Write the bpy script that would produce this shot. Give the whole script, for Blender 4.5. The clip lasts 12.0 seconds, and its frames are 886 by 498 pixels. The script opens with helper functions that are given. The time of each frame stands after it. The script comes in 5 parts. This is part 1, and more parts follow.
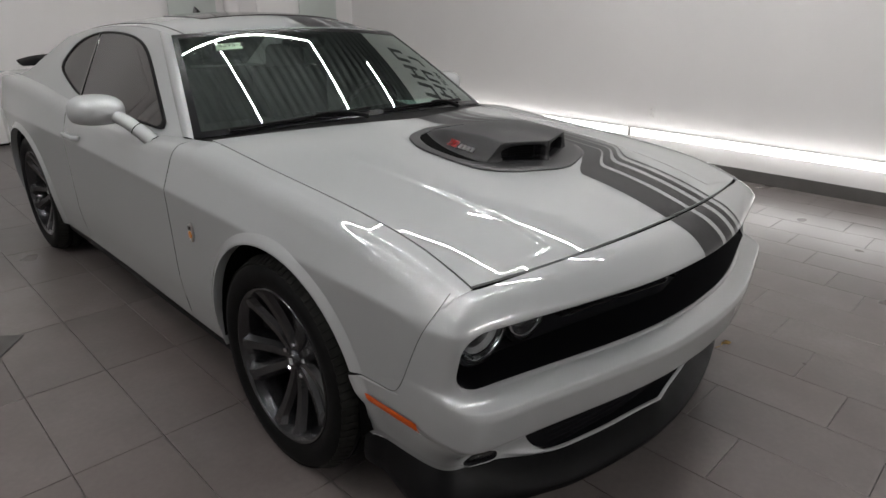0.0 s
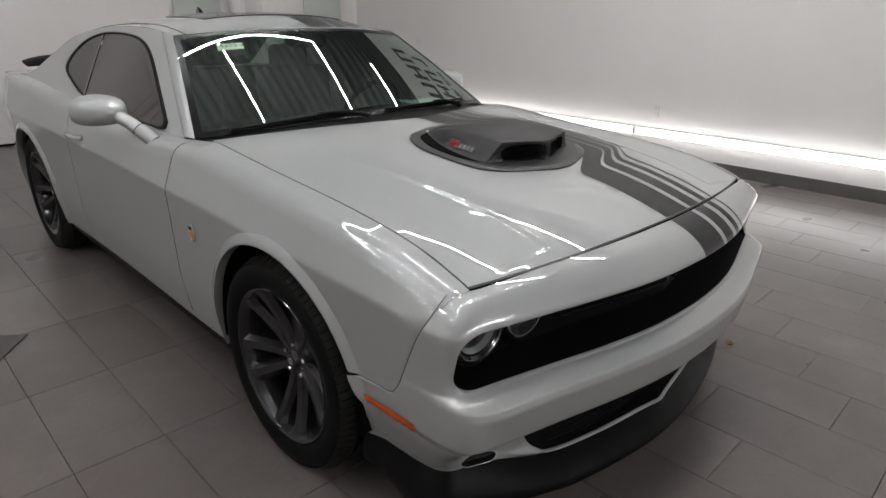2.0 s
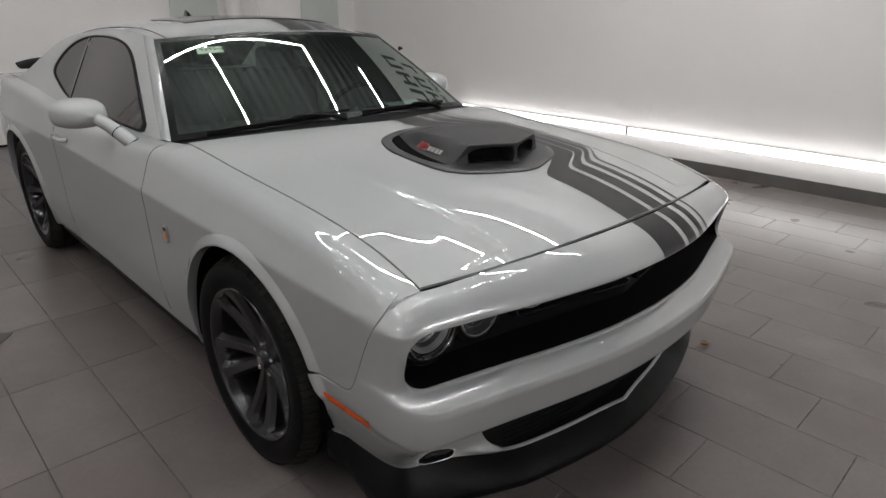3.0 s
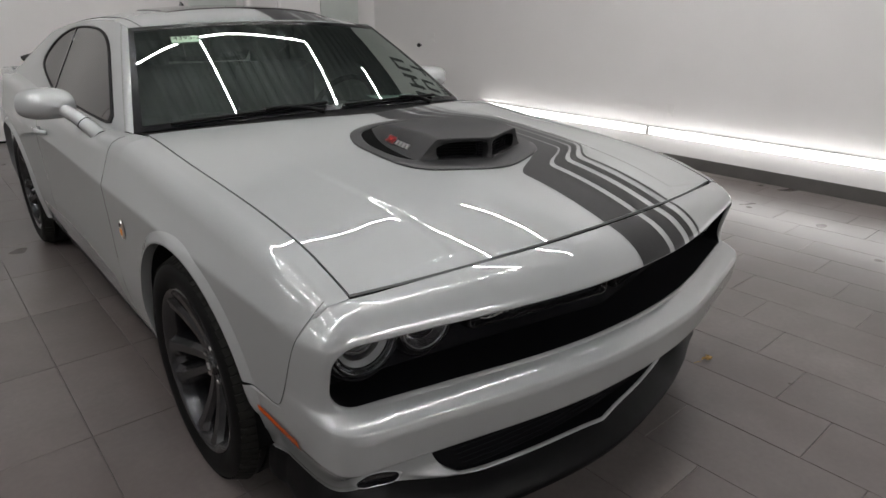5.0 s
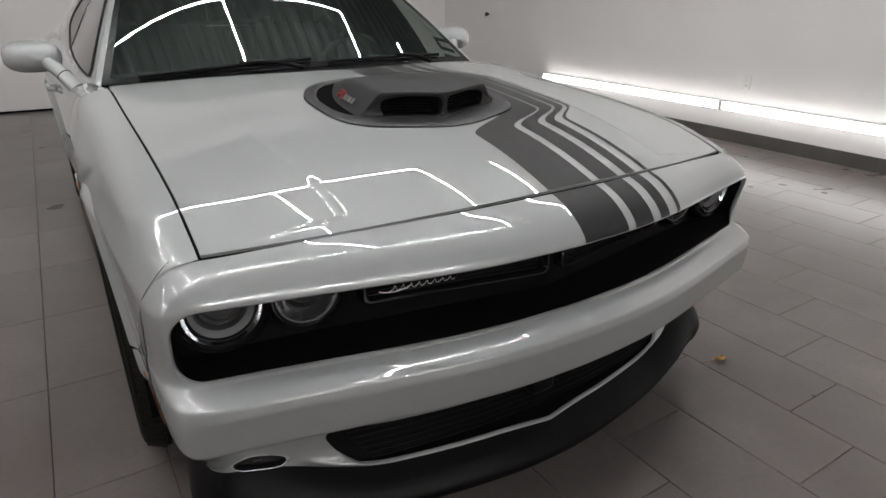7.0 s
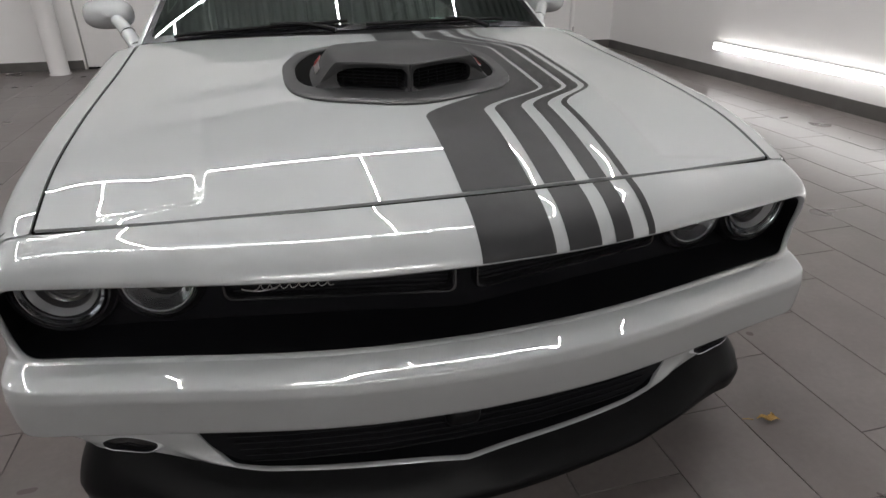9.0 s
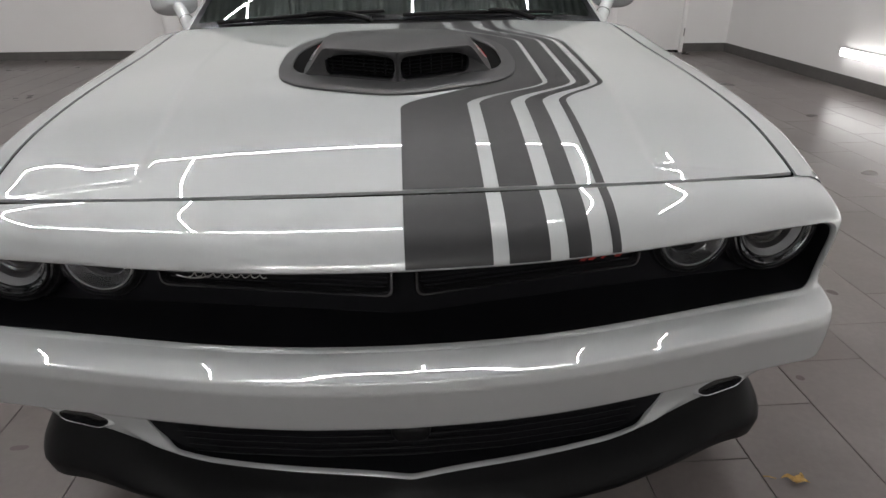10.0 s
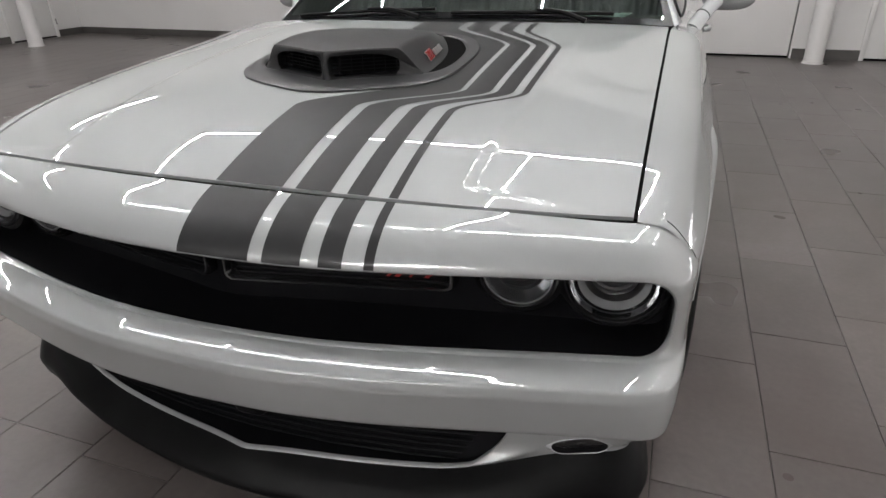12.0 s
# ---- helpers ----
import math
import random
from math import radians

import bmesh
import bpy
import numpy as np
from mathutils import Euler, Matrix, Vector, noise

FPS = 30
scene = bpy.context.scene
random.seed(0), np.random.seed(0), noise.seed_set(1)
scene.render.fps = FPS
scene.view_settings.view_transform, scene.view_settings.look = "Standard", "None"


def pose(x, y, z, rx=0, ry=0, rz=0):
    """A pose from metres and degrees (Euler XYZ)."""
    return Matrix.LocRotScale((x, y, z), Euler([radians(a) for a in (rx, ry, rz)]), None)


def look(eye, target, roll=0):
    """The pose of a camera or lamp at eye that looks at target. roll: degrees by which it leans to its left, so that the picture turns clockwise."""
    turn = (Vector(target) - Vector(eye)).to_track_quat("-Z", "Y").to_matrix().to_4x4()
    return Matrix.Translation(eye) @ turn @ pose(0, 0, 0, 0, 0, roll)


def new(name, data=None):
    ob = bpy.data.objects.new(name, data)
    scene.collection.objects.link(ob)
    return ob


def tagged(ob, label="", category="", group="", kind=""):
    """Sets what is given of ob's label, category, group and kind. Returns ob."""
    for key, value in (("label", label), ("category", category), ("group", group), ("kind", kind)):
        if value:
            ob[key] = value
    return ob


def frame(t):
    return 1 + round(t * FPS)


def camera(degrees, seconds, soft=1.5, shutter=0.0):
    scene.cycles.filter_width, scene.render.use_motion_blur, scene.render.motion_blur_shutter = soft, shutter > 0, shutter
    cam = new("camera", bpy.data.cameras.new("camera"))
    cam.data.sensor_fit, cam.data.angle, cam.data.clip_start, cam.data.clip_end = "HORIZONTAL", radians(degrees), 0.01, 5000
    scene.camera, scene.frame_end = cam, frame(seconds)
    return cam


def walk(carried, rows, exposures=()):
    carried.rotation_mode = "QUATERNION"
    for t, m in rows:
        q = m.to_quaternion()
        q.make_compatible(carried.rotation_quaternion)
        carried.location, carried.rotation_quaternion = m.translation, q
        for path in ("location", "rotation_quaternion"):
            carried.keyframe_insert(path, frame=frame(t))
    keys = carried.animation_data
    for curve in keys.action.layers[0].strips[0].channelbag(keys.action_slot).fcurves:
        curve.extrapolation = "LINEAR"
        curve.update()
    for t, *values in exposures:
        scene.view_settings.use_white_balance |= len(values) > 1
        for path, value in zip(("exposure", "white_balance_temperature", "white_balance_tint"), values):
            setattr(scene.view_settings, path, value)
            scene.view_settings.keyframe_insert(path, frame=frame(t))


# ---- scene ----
cam = camera(71.3, 12.0)
PATH = [
    (0, (-1.833, -0.661, 1.455), (-0.506, 0.66, 0.753), 0.8),
    (0.5, (-1.837, -0.657, 1.446), (-0.509, 0.663, 0.742), 0.8),
    (1, (-1.847, -0.664, 1.452), (-0.525, 0.662, 0.749), 0.7),
    (1.5, (-1.838, -0.666, 1.455), (-0.522, 0.664, 0.75), 0.7),
    (2, (-1.815, -0.673, 1.457), (-0.502, 0.661, 0.752), 0.6),
    (2.5, (-1.79, -0.723, 1.468), (-0.48, 0.614, 0.763), 0.5),
    (3, (-1.741, -0.787, 1.474), (-0.441, 0.558, 0.769), 0.5),
    (5, (-1.469, -0.82, 1.424), (-0.244, 0.594, 0.718), 0.4),
    (5.5, (-1.413, -0.841, 1.422), (-0.206, 0.589, 0.715), 0.3),
    (6, (-1.32, -0.904, 1.408), (-0.158, 0.562, 0.701), 0.2),
    (6.5, (-1.167, -0.95, 1.366), (-0.088, 0.576, 0.656), -0.0),
    (7, (-0.996, -0.94, 1.321), (-0.016, 0.625, 0.551), -0.1),
    (9, (-0.321, -0.963, 1.305), (0.118, 0.784, 0.437), -0.8),
    (9.5, (-0.128, -0.917, 1.291), (0.116, 0.864, 0.415), -0.9),
    (10, (0.015, -0.914, 1.26), (0.119, 0.887, 0.396), -0.8),
    (10.5, (0.234, -0.934, 1.28), (0.127, 0.854, 0.39), -1.0),
    (11, (0.429, -0.901, 1.273), (0.15, 0.873, 0.392), -1.3),
    (11.5, (0.641, -0.839, 1.263), (0.168, 0.894, 0.385), -1.4),
    (12, (0.838, -0.786, 1.273), (0.213, 0.901, 0.398), -1.5),
]
walk(cam, [(t, look(eye, target, roll)) for t, eye, target, roll in PATH], [(0, -0.24), (7, -0.24), (9.0, -0.02), (10.5, 0.14), (12.0, 0.20)])

# ---- light: white LED tubes on the ceiling, one LED line low on the east wall ----
TUBE_POWER, LINE_POWER = 150.0, 7.6
world = bpy.data.worlds.new("world")
scene.world = world
world.use_nodes = True
world.node_tree.nodes["Background"].inputs[0].default_value = (0.5, 0.5, 0.5, 1)
world.node_tree.nodes["Background"].inputs[1].default_value = 0.02

# ---- materials ----


class Mat:
    """A small builder of node materials."""

    def __init__(self, name, color, rough, metal=0.0, coat=0.0, spec=0.5):
        self.m = bpy.data.materials.new(name)
        self.m.use_nodes = True
        self.t = self.m.node_tree
        self.b = self.t.nodes["Principled BSDF"]
        for key, v in (("Base Color", (*color, 1)), ("Roughness", rough), ("Metallic", metal), ("Coat Weight", coat), ("Specular IOR Level", spec)):
            self.b.inputs[key].default_value = v
        self.color = color

    def node(self, kind, **values):
        n = self.t.nodes.new(kind)
        for key, v in values.items():
            n.inputs[key.replace("_", " ")].default_value = v
        return n

    def link(self, a, b):
        self.t.links.new(a, b)

    def noise(self, scale, detail=4.0, stretch=None, rough=0.55):
        co = self.node("ShaderNodeTexCoord")
        out = co.outputs["Object"]
        if stretch:
            mp = self.node("ShaderNodeMapping", Scale=stretch)
            self.link(out, mp.inputs["Vector"])
            out = mp.outputs["Vector"]
        n = self.node("ShaderNodeTexNoise", Scale=scale, Detail=detail, Roughness=rough)
        self.link(out, n.inputs["Vector"])
        return n.outputs["Fac"]

    def vary(self, fac, amount, low=0.3, high=0.7):
        """Colour between two shades of the base, by a factor."""
        mr = self.node("ShaderNodeMapRange", From_Min=low, From_Max=high, To_Min=1 - amount, To_Max=1 + amount)
        self.link(fac, mr.inputs["Value"])
        mul = self.t.nodes.new("ShaderNodeVectorMath")
        mul.operation = "SCALE"
        src = self.b.inputs["Base Color"]
        if src.is_linked:
            self.link(src.links[0].from_socket, mul.inputs[0])
        else:
            mul.inputs[0].default_value = self.color
        self.link(mr.outputs["Result"], mul.inputs["Scale"])
        self.link(mul.outputs["Vector"], src)
        return self

    def gloss(self, fac, low, high):
        mr = self.node("ShaderNodeMapRange", From_Min=0.1, From_Max=0.9, To_Min=low, To_Max=high)
        self.link(fac, mr.inputs["Value"])
        self.link(mr.outputs["Result"], self.b.inputs["Roughness"])
        return self

    def relief(self, fac, strength, distance):
        bp = self.node("ShaderNodeBump", Strength=strength, Distance=distance)
        self.link(fac, bp.inputs["Height"])
        self.link(bp.outputs["Normal"], self.b.inputs["Normal"])
        return self

    def glow(self, color, strength):
        self.b.inputs["Emission Color"].default_value = (*color, 1)
        self.b.inputs["Emission Strength"].default_value = strength
        return self


paint = Mat("silver_grey_paint", (0.385, 0.399, 0.401), 0.60, 0.40, 1.0)
paint.b.inputs["Coat Roughness"].default_value = 0.012
paint.b.inputs["Coat IOR"].default_value = 1.95
paint.vary(paint.noise(900, 2), 0.035)
paint = paint.m
satin = Mat("satin_black_vinyl", (0.028, 0.028, 0.029), 0.42)
satin = satin.vary(satin.noise(60), 0.08).m
stripe_m = Mat("charcoal_stripe_vinyl", (0.024, 0.024, 0.025), 0.42, 0, 0, 0.26)
stripe_m = stripe_m.vary(stripe_m.noise(40), 0.06).m
matte = Mat("matte_black_composite", (0.019, 0.019, 0.020), 0.48, 0, 0, 0.38)
matte = matte.vary(matte.noise(120), 0.12).relief(matte.noise(900, 2), 0.15, 0.0006).m
lipblack = Mat("black_lip_plastic", (0.0034, 0.0034, 0.0038), 0.32, 0, 0, 0.13)
lipblack = lipblack.vary(lipblack.noise(14), 0.18).gloss(lipblack.noise(9), 0.40, 0.54).m
gloss_black = Mat("gloss_black", (0.012, 0.012, 0.013), 0.12, 0, 0.6).m
grille_m = Mat("grille_black", (0.005, 0.005, 0.006), 0.55, 0, 0, 0.10).m
inner = Mat("dark_underbody", (0.006, 0.006, 0.006), 0.9, 0, 0, 0.02).m
rubber = Mat("tyre_rubber", (0.005, 0.005, 0.005), 0.6, 0, 0, 0.10)
rubber = rubber.vary(rubber.noise(35), 0.25).m
tread_m = Mat("dusty_tread_rubber", (0.013, 0.013, 0.0115), 0.8, 0, 0, 0.2)
tread_m = tread_m.vary(tread_m.noise(50), 0.3).m
rim_m = Mat("dark_graphite_wheel", (0.040, 0.040, 0.043), 0.22, 0.75, 0.4)
rim_m = rim_m.vary(rim_m.noise(70), 0.1).m
steel = Mat("brake_steel", (0.32, 0.31, 0.3), 0.4, 1.0)
steel = steel.vary(steel.noise(25), 0.15).m
chrome = Mat("chrome", (0.75, 0.76, 0.77), 0.08, 1.0).m
bowl_m = Mat("lamp_reflector", (0.06, 0.06, 0.063), 0.28, 0.5).m
frost_m = Mat("frosted_lamp_ring", (0.52, 0.52, 0.53), 0.2, 0.45, 0.7).m
haze_m = Mat("smoked_lamp_ring", (0.42, 0.42, 0.43), 0.16, 0.9, 0.6).m
amber = Mat("amber_reflector", (0.62, 0.095, 0.010), 0.25, 0, 0.15, 0.3)
amber = amber.vary(amber.noise(160, 1), 0.2).m
red = Mat("red_enamel", (0.36, 0.022, 0.02), 0.35).m
silver_m = Mat("silver_badge", (0.6, 0.6, 0.6), 0.3, 0.9).m
white_edge = Mat("white_edge", (0.75, 0.75, 0.74), 0.4).m
orange = Mat("orange_enamel", (0.7, 0.25, 0.03), 0.4).m
cabin = Mat("dark_cabin_vinyl", (0.010, 0.010, 0.0105), 0.8)
cabin = cabin.vary(cabin.noise(50), 0.2).m
sheet_m = Mat("pale_green_paper", (0.50, 0.68, 0.60), 0.7).m
label_m = Mat("pale_green_label", (0.42, 0.58, 0.42), 0.6).m
ink = Mat("black_ink", (0.01, 0.01, 0.01), 0.6).m
ceramic = Mat("black_ceramic_band", (0.006, 0.006, 0.007), 0.22, 0, 0, 0.22).m
mirror_m = Mat("mirror_glass", (0.8, 0.82, 0.82), 0.02, 1.0).m


def glass_mat(name, tint, gloss=0.0, shine=(1, 1, 1)):
    m = bpy.data.materials.new(name)
    m.use_nodes = True
    t = m.node_tree
    t.nodes.remove(t.nodes["Principled BSDF"])
    tr = t.nodes.new("ShaderNodeBsdfTransparent")
    tr.inputs["Color"].default_value = (*tint, 1)
    gl = t.nodes.new("ShaderNodeBsdfGlossy")
    gl.inputs["Roughness"].default_value = 0.02
    gl.inputs["Color"].default_value = (*shine, 1)
    fr = t.nodes.new("ShaderNodeFresnel")
    fr.inputs["IOR"].default_value = 1.52
    ad = t.nodes.new("ShaderNodeMath")
    ad.inputs[1].default_value = gloss
    mx = t.nodes.new("ShaderNodeMixShader")
    t.links.new(fr.outputs[0], ad.inputs[0])
    t.links.new(ad.outputs[0], mx.inputs[0])
    t.links.new(tr.outputs[0], mx.inputs[1])
    t.links.new(gl.outputs[0], mx.inputs[2])
    t.links.new(mx.outputs[0], t.nodes["Material Output"].inputs["Surface"])
    return m


# the low transmission puts the unlit cabin's darkness into the glass tint
windscreen_m = glass_mat("windscreen_glass", (0.15, 0.19, 0.172), 0.155, (0.84, 0.93, 0.88))
privacy_m = Mat("dark_tinted_glass", (0.030, 0.026, 0.025), 0.03, 0, 0.0, 0.62).m
lens_m = glass_mat("clear_lamp_lens", (0.92, 0.93, 0.94), -0.015)

tile_mat = Mat("grey_floor_tile", (0.143, 0.127, 0.122), 0.36)
oi = tile_mat.node("ShaderNodeObjectInfo")
tile_mat.vary(oi.outputs["Random"], 0.13, 0, 1)
co = tile_mat.node("ShaderNodeNewGeometry")


def world_noise(mat, scale, detail=5.0):
    n = mat.node("ShaderNodeTexNoise", Scale=scale, Detail=detail, Roughness=0.6)
    mat.link(co.outputs["Position"], n.inputs["Vector"])
    return n.outputs["Fac"]


tile_mat.vary(world_noise(tile_mat, 1.1, 2.0), 0.36, 0.15, 0.85)
tile_mat.vary(world_noise(tile_mat, 6.0, 3.0), 0.17, 0.1, 0.9)
tile_mat.vary(world_noise(tile_mat, 45.0), 0.18, 0.1, 0.9)
brown = tile_mat.node("ShaderNodeMix")
brown.data_type = "RGBA"
stain = tile_mat.node("ShaderNodeMapRange", From_Min=0.30, From_Max=0.80, To_Min=0.0, To_Max=0.65)
tile_mat.link(world_noise(tile_mat, 1.7, 2.0), stain.inputs["Value"])
tile_mat.link(stain.outputs["Result"], brown.inputs[0])
tile_mat.link(tile_mat.b.inputs["Base Color"].links[0].from_socket, brown.inputs[6])
brown.inputs[7].default_value = (0.104, 0.082, 0.075, 1)
tile_mat.link(brown.outputs[2], tile_mat.b.inputs["Base Color"])
tile_mat.gloss(world_noise(tile_mat, 2.2, 2.0), 0.26, 0.31)
tile_mat.relief(world_noise(tile_mat, 90.0, 2.0), 0.025, 0.001)
tile_mat = tile_mat.m
grout = Mat("dark_grout", (0.06, 0.054, 0.052), 0.9)
grout = grout.vary(grout.noise(30), 0.25).vary(grout.noise(1.7), 0.75, 0.35, 0.65).m
wall_m = Mat("white_wall_paint", (0.72, 0.708, 0.70), 0.55)
wall_m = wall_m.vary(wall_m.noise(0.9, 3), 0.025).relief(wall_m.noise(160, 3), 0.12, 0.001).m
door_m = Mat("white_door_paint", (0.78, 0.77, 0.76), 0.4)
door_m = door_m.vary(door_m.noise(2, 3), 0.02).m
base_m = Mat("dark_baseboard_tile", (0.085, 0.08, 0.076), 0.45)
base_m = base_m.vary(base_m.noise(6), 0.15).m
ceil_m = Mat("grey_metal_deck", (0.085, 0.091, 0.089), 0.5, 0.0)
ceil_m = ceil_m.vary(ceil_m.noise(1.5), 0.12).m
panel_m = Mat("grey_green_panel", (0.50, 0.54, 0.51), 0.5)
panel_m = panel_m.vary(panel_m.noise(3), 0.04).m
plastic = Mat("white_plastic", (0.72, 0.71, 0.69), 0.4).m
sign_m = Mat("dark_grey_wall_letters", (0.025, 0.025, 0.025), 0.6).m
tube_m = Mat("lit_ceiling_tube", (0.9, 0.9, 0.9), 0.5).glow((1.0, 0.978, 0.972), TUBE_POWER).m
line_m = Mat("lit_wall_tube", (0.9, 0.9, 0.9), 0.5).glow((1.0, 0.985, 0.975), LINE_POWER).m
leaf_m = Mat("dry_leaf", (0.34, 0.21, 0.06), 0.7)
leaf_m = leaf_m.vary(leaf_m.noise(60), 0.3).m
seam_m = Mat("dark_seam", (0.006, 0.006, 0.006), 0.9, 0, 0, 0.02).m

# ---- mesh helpers ----


def face_out(me, parent, face):
    """Turn a car panel's faces outwards: along face, or away from the middle of the car."""
    top = parent
    while top is not None and top.parent is not None:
        top = top.parent
    if face is None and (top is None or not top.name.startswith("sports_coupe")):
        return
    n = len(me.polygons)
    nor, mid, area = np.empty(n * 3), np.empty(n * 3), np.empty(n)
    me.polygons.foreach_get("normal", nor)
    me.polygons.foreach_get("center", mid)
    me.polygons.foreach_get("area", area)
    nor, mid = nor.reshape(-1, 3), mid.reshape(-1, 3)
    if face is None:
        way = mid - (0.0, 2.3, 0.45)
    elif face == "round":
        way = mid - mid.mean(0)
    else:
        way = np.array(face, float)
    if float((area[:, None] * nor * way).sum()) < 0:
        me.flip_normals()


def part(name, data, mat, parent=None, label="", sharp=38, smooth=True, cat="", group="", kind="", face=None):
    """One mesh object from (verts, faces), under a thing or under a part."""
    me = bpy.data.meshes.new(name)
    me.from_pydata([tuple(map(float, v)) for v in data[0]], [], [tuple(map(int, q)) for q in data[1]])
    me.materials.append(mat)
    face_out(me, parent, face)
    me.polygons.foreach_set("use_smooth", [smooth] * len(me.polygons))
    me.update()
    if smooth:
        me.set_sharp_from_angle(angle=radians(sharp))
    ob = new(name, me)
    ob.parent = parent
    return tagged(ob, label, cat, group, kind)


def thing(name, at, label, cat, group=""):
    ob = new(name)
    ob.location = at
    ob.empty_display_size = 0.1
    return tagged(ob, label, cat, group)


def join(*some):
    verts, faces = [], []
    for v, q in some:
        k = len(verts)
        verts += [tuple(p) for p in v]
        faces += [tuple(i + k for i in f) for f in q]
    return verts, faces


def grid(p, closed_u=False):
    """Quads over an array of points (n, m, 3)."""
    n, m = p.shape[:2]
    idx = np.arange(n * m).reshape(n, m)
    if closed_u:
        idx = np.vstack([idx, idx[:1]])
    a, b, c, d = idx[:-1, :-1], idx[1:, :-1], idx[1:, 1:], idx[:-1, 1:]
    return p.reshape(-1, 3), np.stack([a, b, c, d], -1).reshape(-1, 4)


def moved(data, m):
    return [tuple(m @ Vector(v)) for v in data[0]], data[1]


def flipped(data):
    return [(-v[0], v[1], v[2]) for v in data[0]], [tuple(reversed(q)) for q in data[1]]


def boxed(cx, cy, cz, sx, sy, sz, bevel=0.0, seg=2):
    bm = bmesh.new()
    bmesh.ops.create_cube(bm, size=1.0, matrix=Matrix.Translation((cx, cy, cz)) @ Matrix.Diagonal((sx, sy, sz, 1)))
    if bevel:
        bmesh.ops.bevel(bm, geom=bm.edges[:], offset=bevel, segments=seg, affect="EDGES", profile=0.5)
    bm.verts.index_update()
    out = [tuple(v.co) for v in bm.verts], [tuple(v.index for v in q.verts) for q in bm.faces]
    bm.free()
    return out


def lathe(profile, n=48, arc=2 * math.pi):
    """Turns (radius, along) pairs about the x axis."""
    a = np.linspace(0, arc, n, endpoint=False)
    r, x = np.array(profile, float).T
    p = np.stack([x + 0 * a[:, None], np.cos(a)[:, None] * r, np.sin(a)[:, None] * r], -1)
    return grid(p, closed_u=True)


def tube(points, radius, n=10, caps=True):
    """A round bar along points; radius may be one for each point."""
    pts = np.array(points, float)
    rad = np.broadcast_to(np.array(radius, float), len(pts))
    t = np.gradient(pts, axis=0)
    t /= np.linalg.norm(t, axis=1)[:, None]
    up = np.array([0.0, 0.0, 1.0]) if abs(t[0][2]) < 0.9 else np.array([1.0, 0, 0])
    rows = []
    for p, d, r in zip(pts, t, rad):
        s = np.cross(d, up)
        s /= np.linalg.norm(s)
        w = np.cross(s, d)
        a = np.linspace(0, 2 * np.pi, n, endpoint=False)[:, None]
        rows.append(p + r * (np.cos(a) * s + np.sin(a) * w))
    k = len(pts)
    v, f = grid(np.array(rows).transpose(1, 0, 2), closed_u=True)
    f = [tuple(q) for q in f]
    if caps:
        f += [tuple(i * k for i in range(n)), tuple(i * k + k - 1 for i in reversed(range(n)))]
    return v, f


class Spline:
    """A natural cubic through (xs, ys), straight beyond its ends."""

    def __init__(self, xs, ys):
        x, y = np.array(xs, float), np.array(ys, float)
        h, n = np.diff(x), len(x)
        a, r = np.eye(n), np.zeros(n)
        for i in range(1, n - 1):
            a[i, i - 1 : i + 2] = h[i - 1], 2 * (h[i - 1] + h[i]), h[i]
            r[i] = 6 * ((y[i + 1] - y[i]) / h[i] - (y[i] - y[i - 1]) / h[i - 1])
        self.x, self.y, self.h, self.m = x, y, h, np.linalg.solve(a, r)

    def __call__(self, v):
        v = np.asarray(v, float)
        x, y, h, m = self.x, self.y, self.h, self.m
        c = np.clip(v, x[0], x[-1])
        i = np.clip(np.searchsorted(x, c) - 1, 0, len(h) - 1)
        a, b = (x[i + 1] - c) / h[i], (c - x[i]) / h[i]
        out = a * y[i] + b * y[i + 1] + ((a**3 - a) * m[i] + (b**3 - b) * m[i + 1]) * h[i] ** 2 / 6
        s0 = (y[1] - y[0]) / h[0] - h[0] * m[1] / 6
        s1 = (y[-1] - y[-2]) / h[-1] + h[-1] * m[-2] / 6
        return out + np.minimum(v - x[0], 0) * s0 + np.maximum(v - x[-1], 0) * s1


def soft_corners(points, cuts, n):
    """n points along a polyline whose corners are rounded off over the given lengths."""
    p = np.array(points, float)
    out = [p[0]]
    for k in range(1, len(p) - 1):
        a, b = p[k - 1] - p[k], p[k + 1] - p[k]
        la, lb = np.linalg.norm(a), np.linalg.norm(b)
        c0, c1 = p[k] + a / la * min(cuts[k], 0.48 * la), p[k] + b / lb * min(cuts[k], 0.48 * lb)
        for s in np.linspace(0, 1, 41):
            out.append((1 - s) ** 2 * c0 + 2 * s * (1 - s) * p[k] + s * s * c1)
    out = np.array(out + [p[-1]])
    d = np.concatenate([[0], np.cumsum(np.linalg.norm(np.diff(out, axis=0), axis=1))])
    t = np.linspace(0, d[-1], n)
    return np.stack([np.interp(t, d, out[:, k]) for k in range(out.shape[1])], 1)


def ease(a, b, v):
    s = np.clip((np.asarray(v, float) - a) / (b - a), 0, 1)
    return s * s * (3 - 2 * s)


def perimeter(nx, ny):
    """Points round the square -1..1, corners included, in order."""
    u, v = np.linspace(-1, 1, nx + 1)[:-1], np.linspace(-1, 1, ny + 1)[:-1]
    top = np.stack([u, 0 * u + 1], 1)
    right = np.stack([0 * v + 1, -v], 1)
    return np.concatenate([top, right, -top, -right])


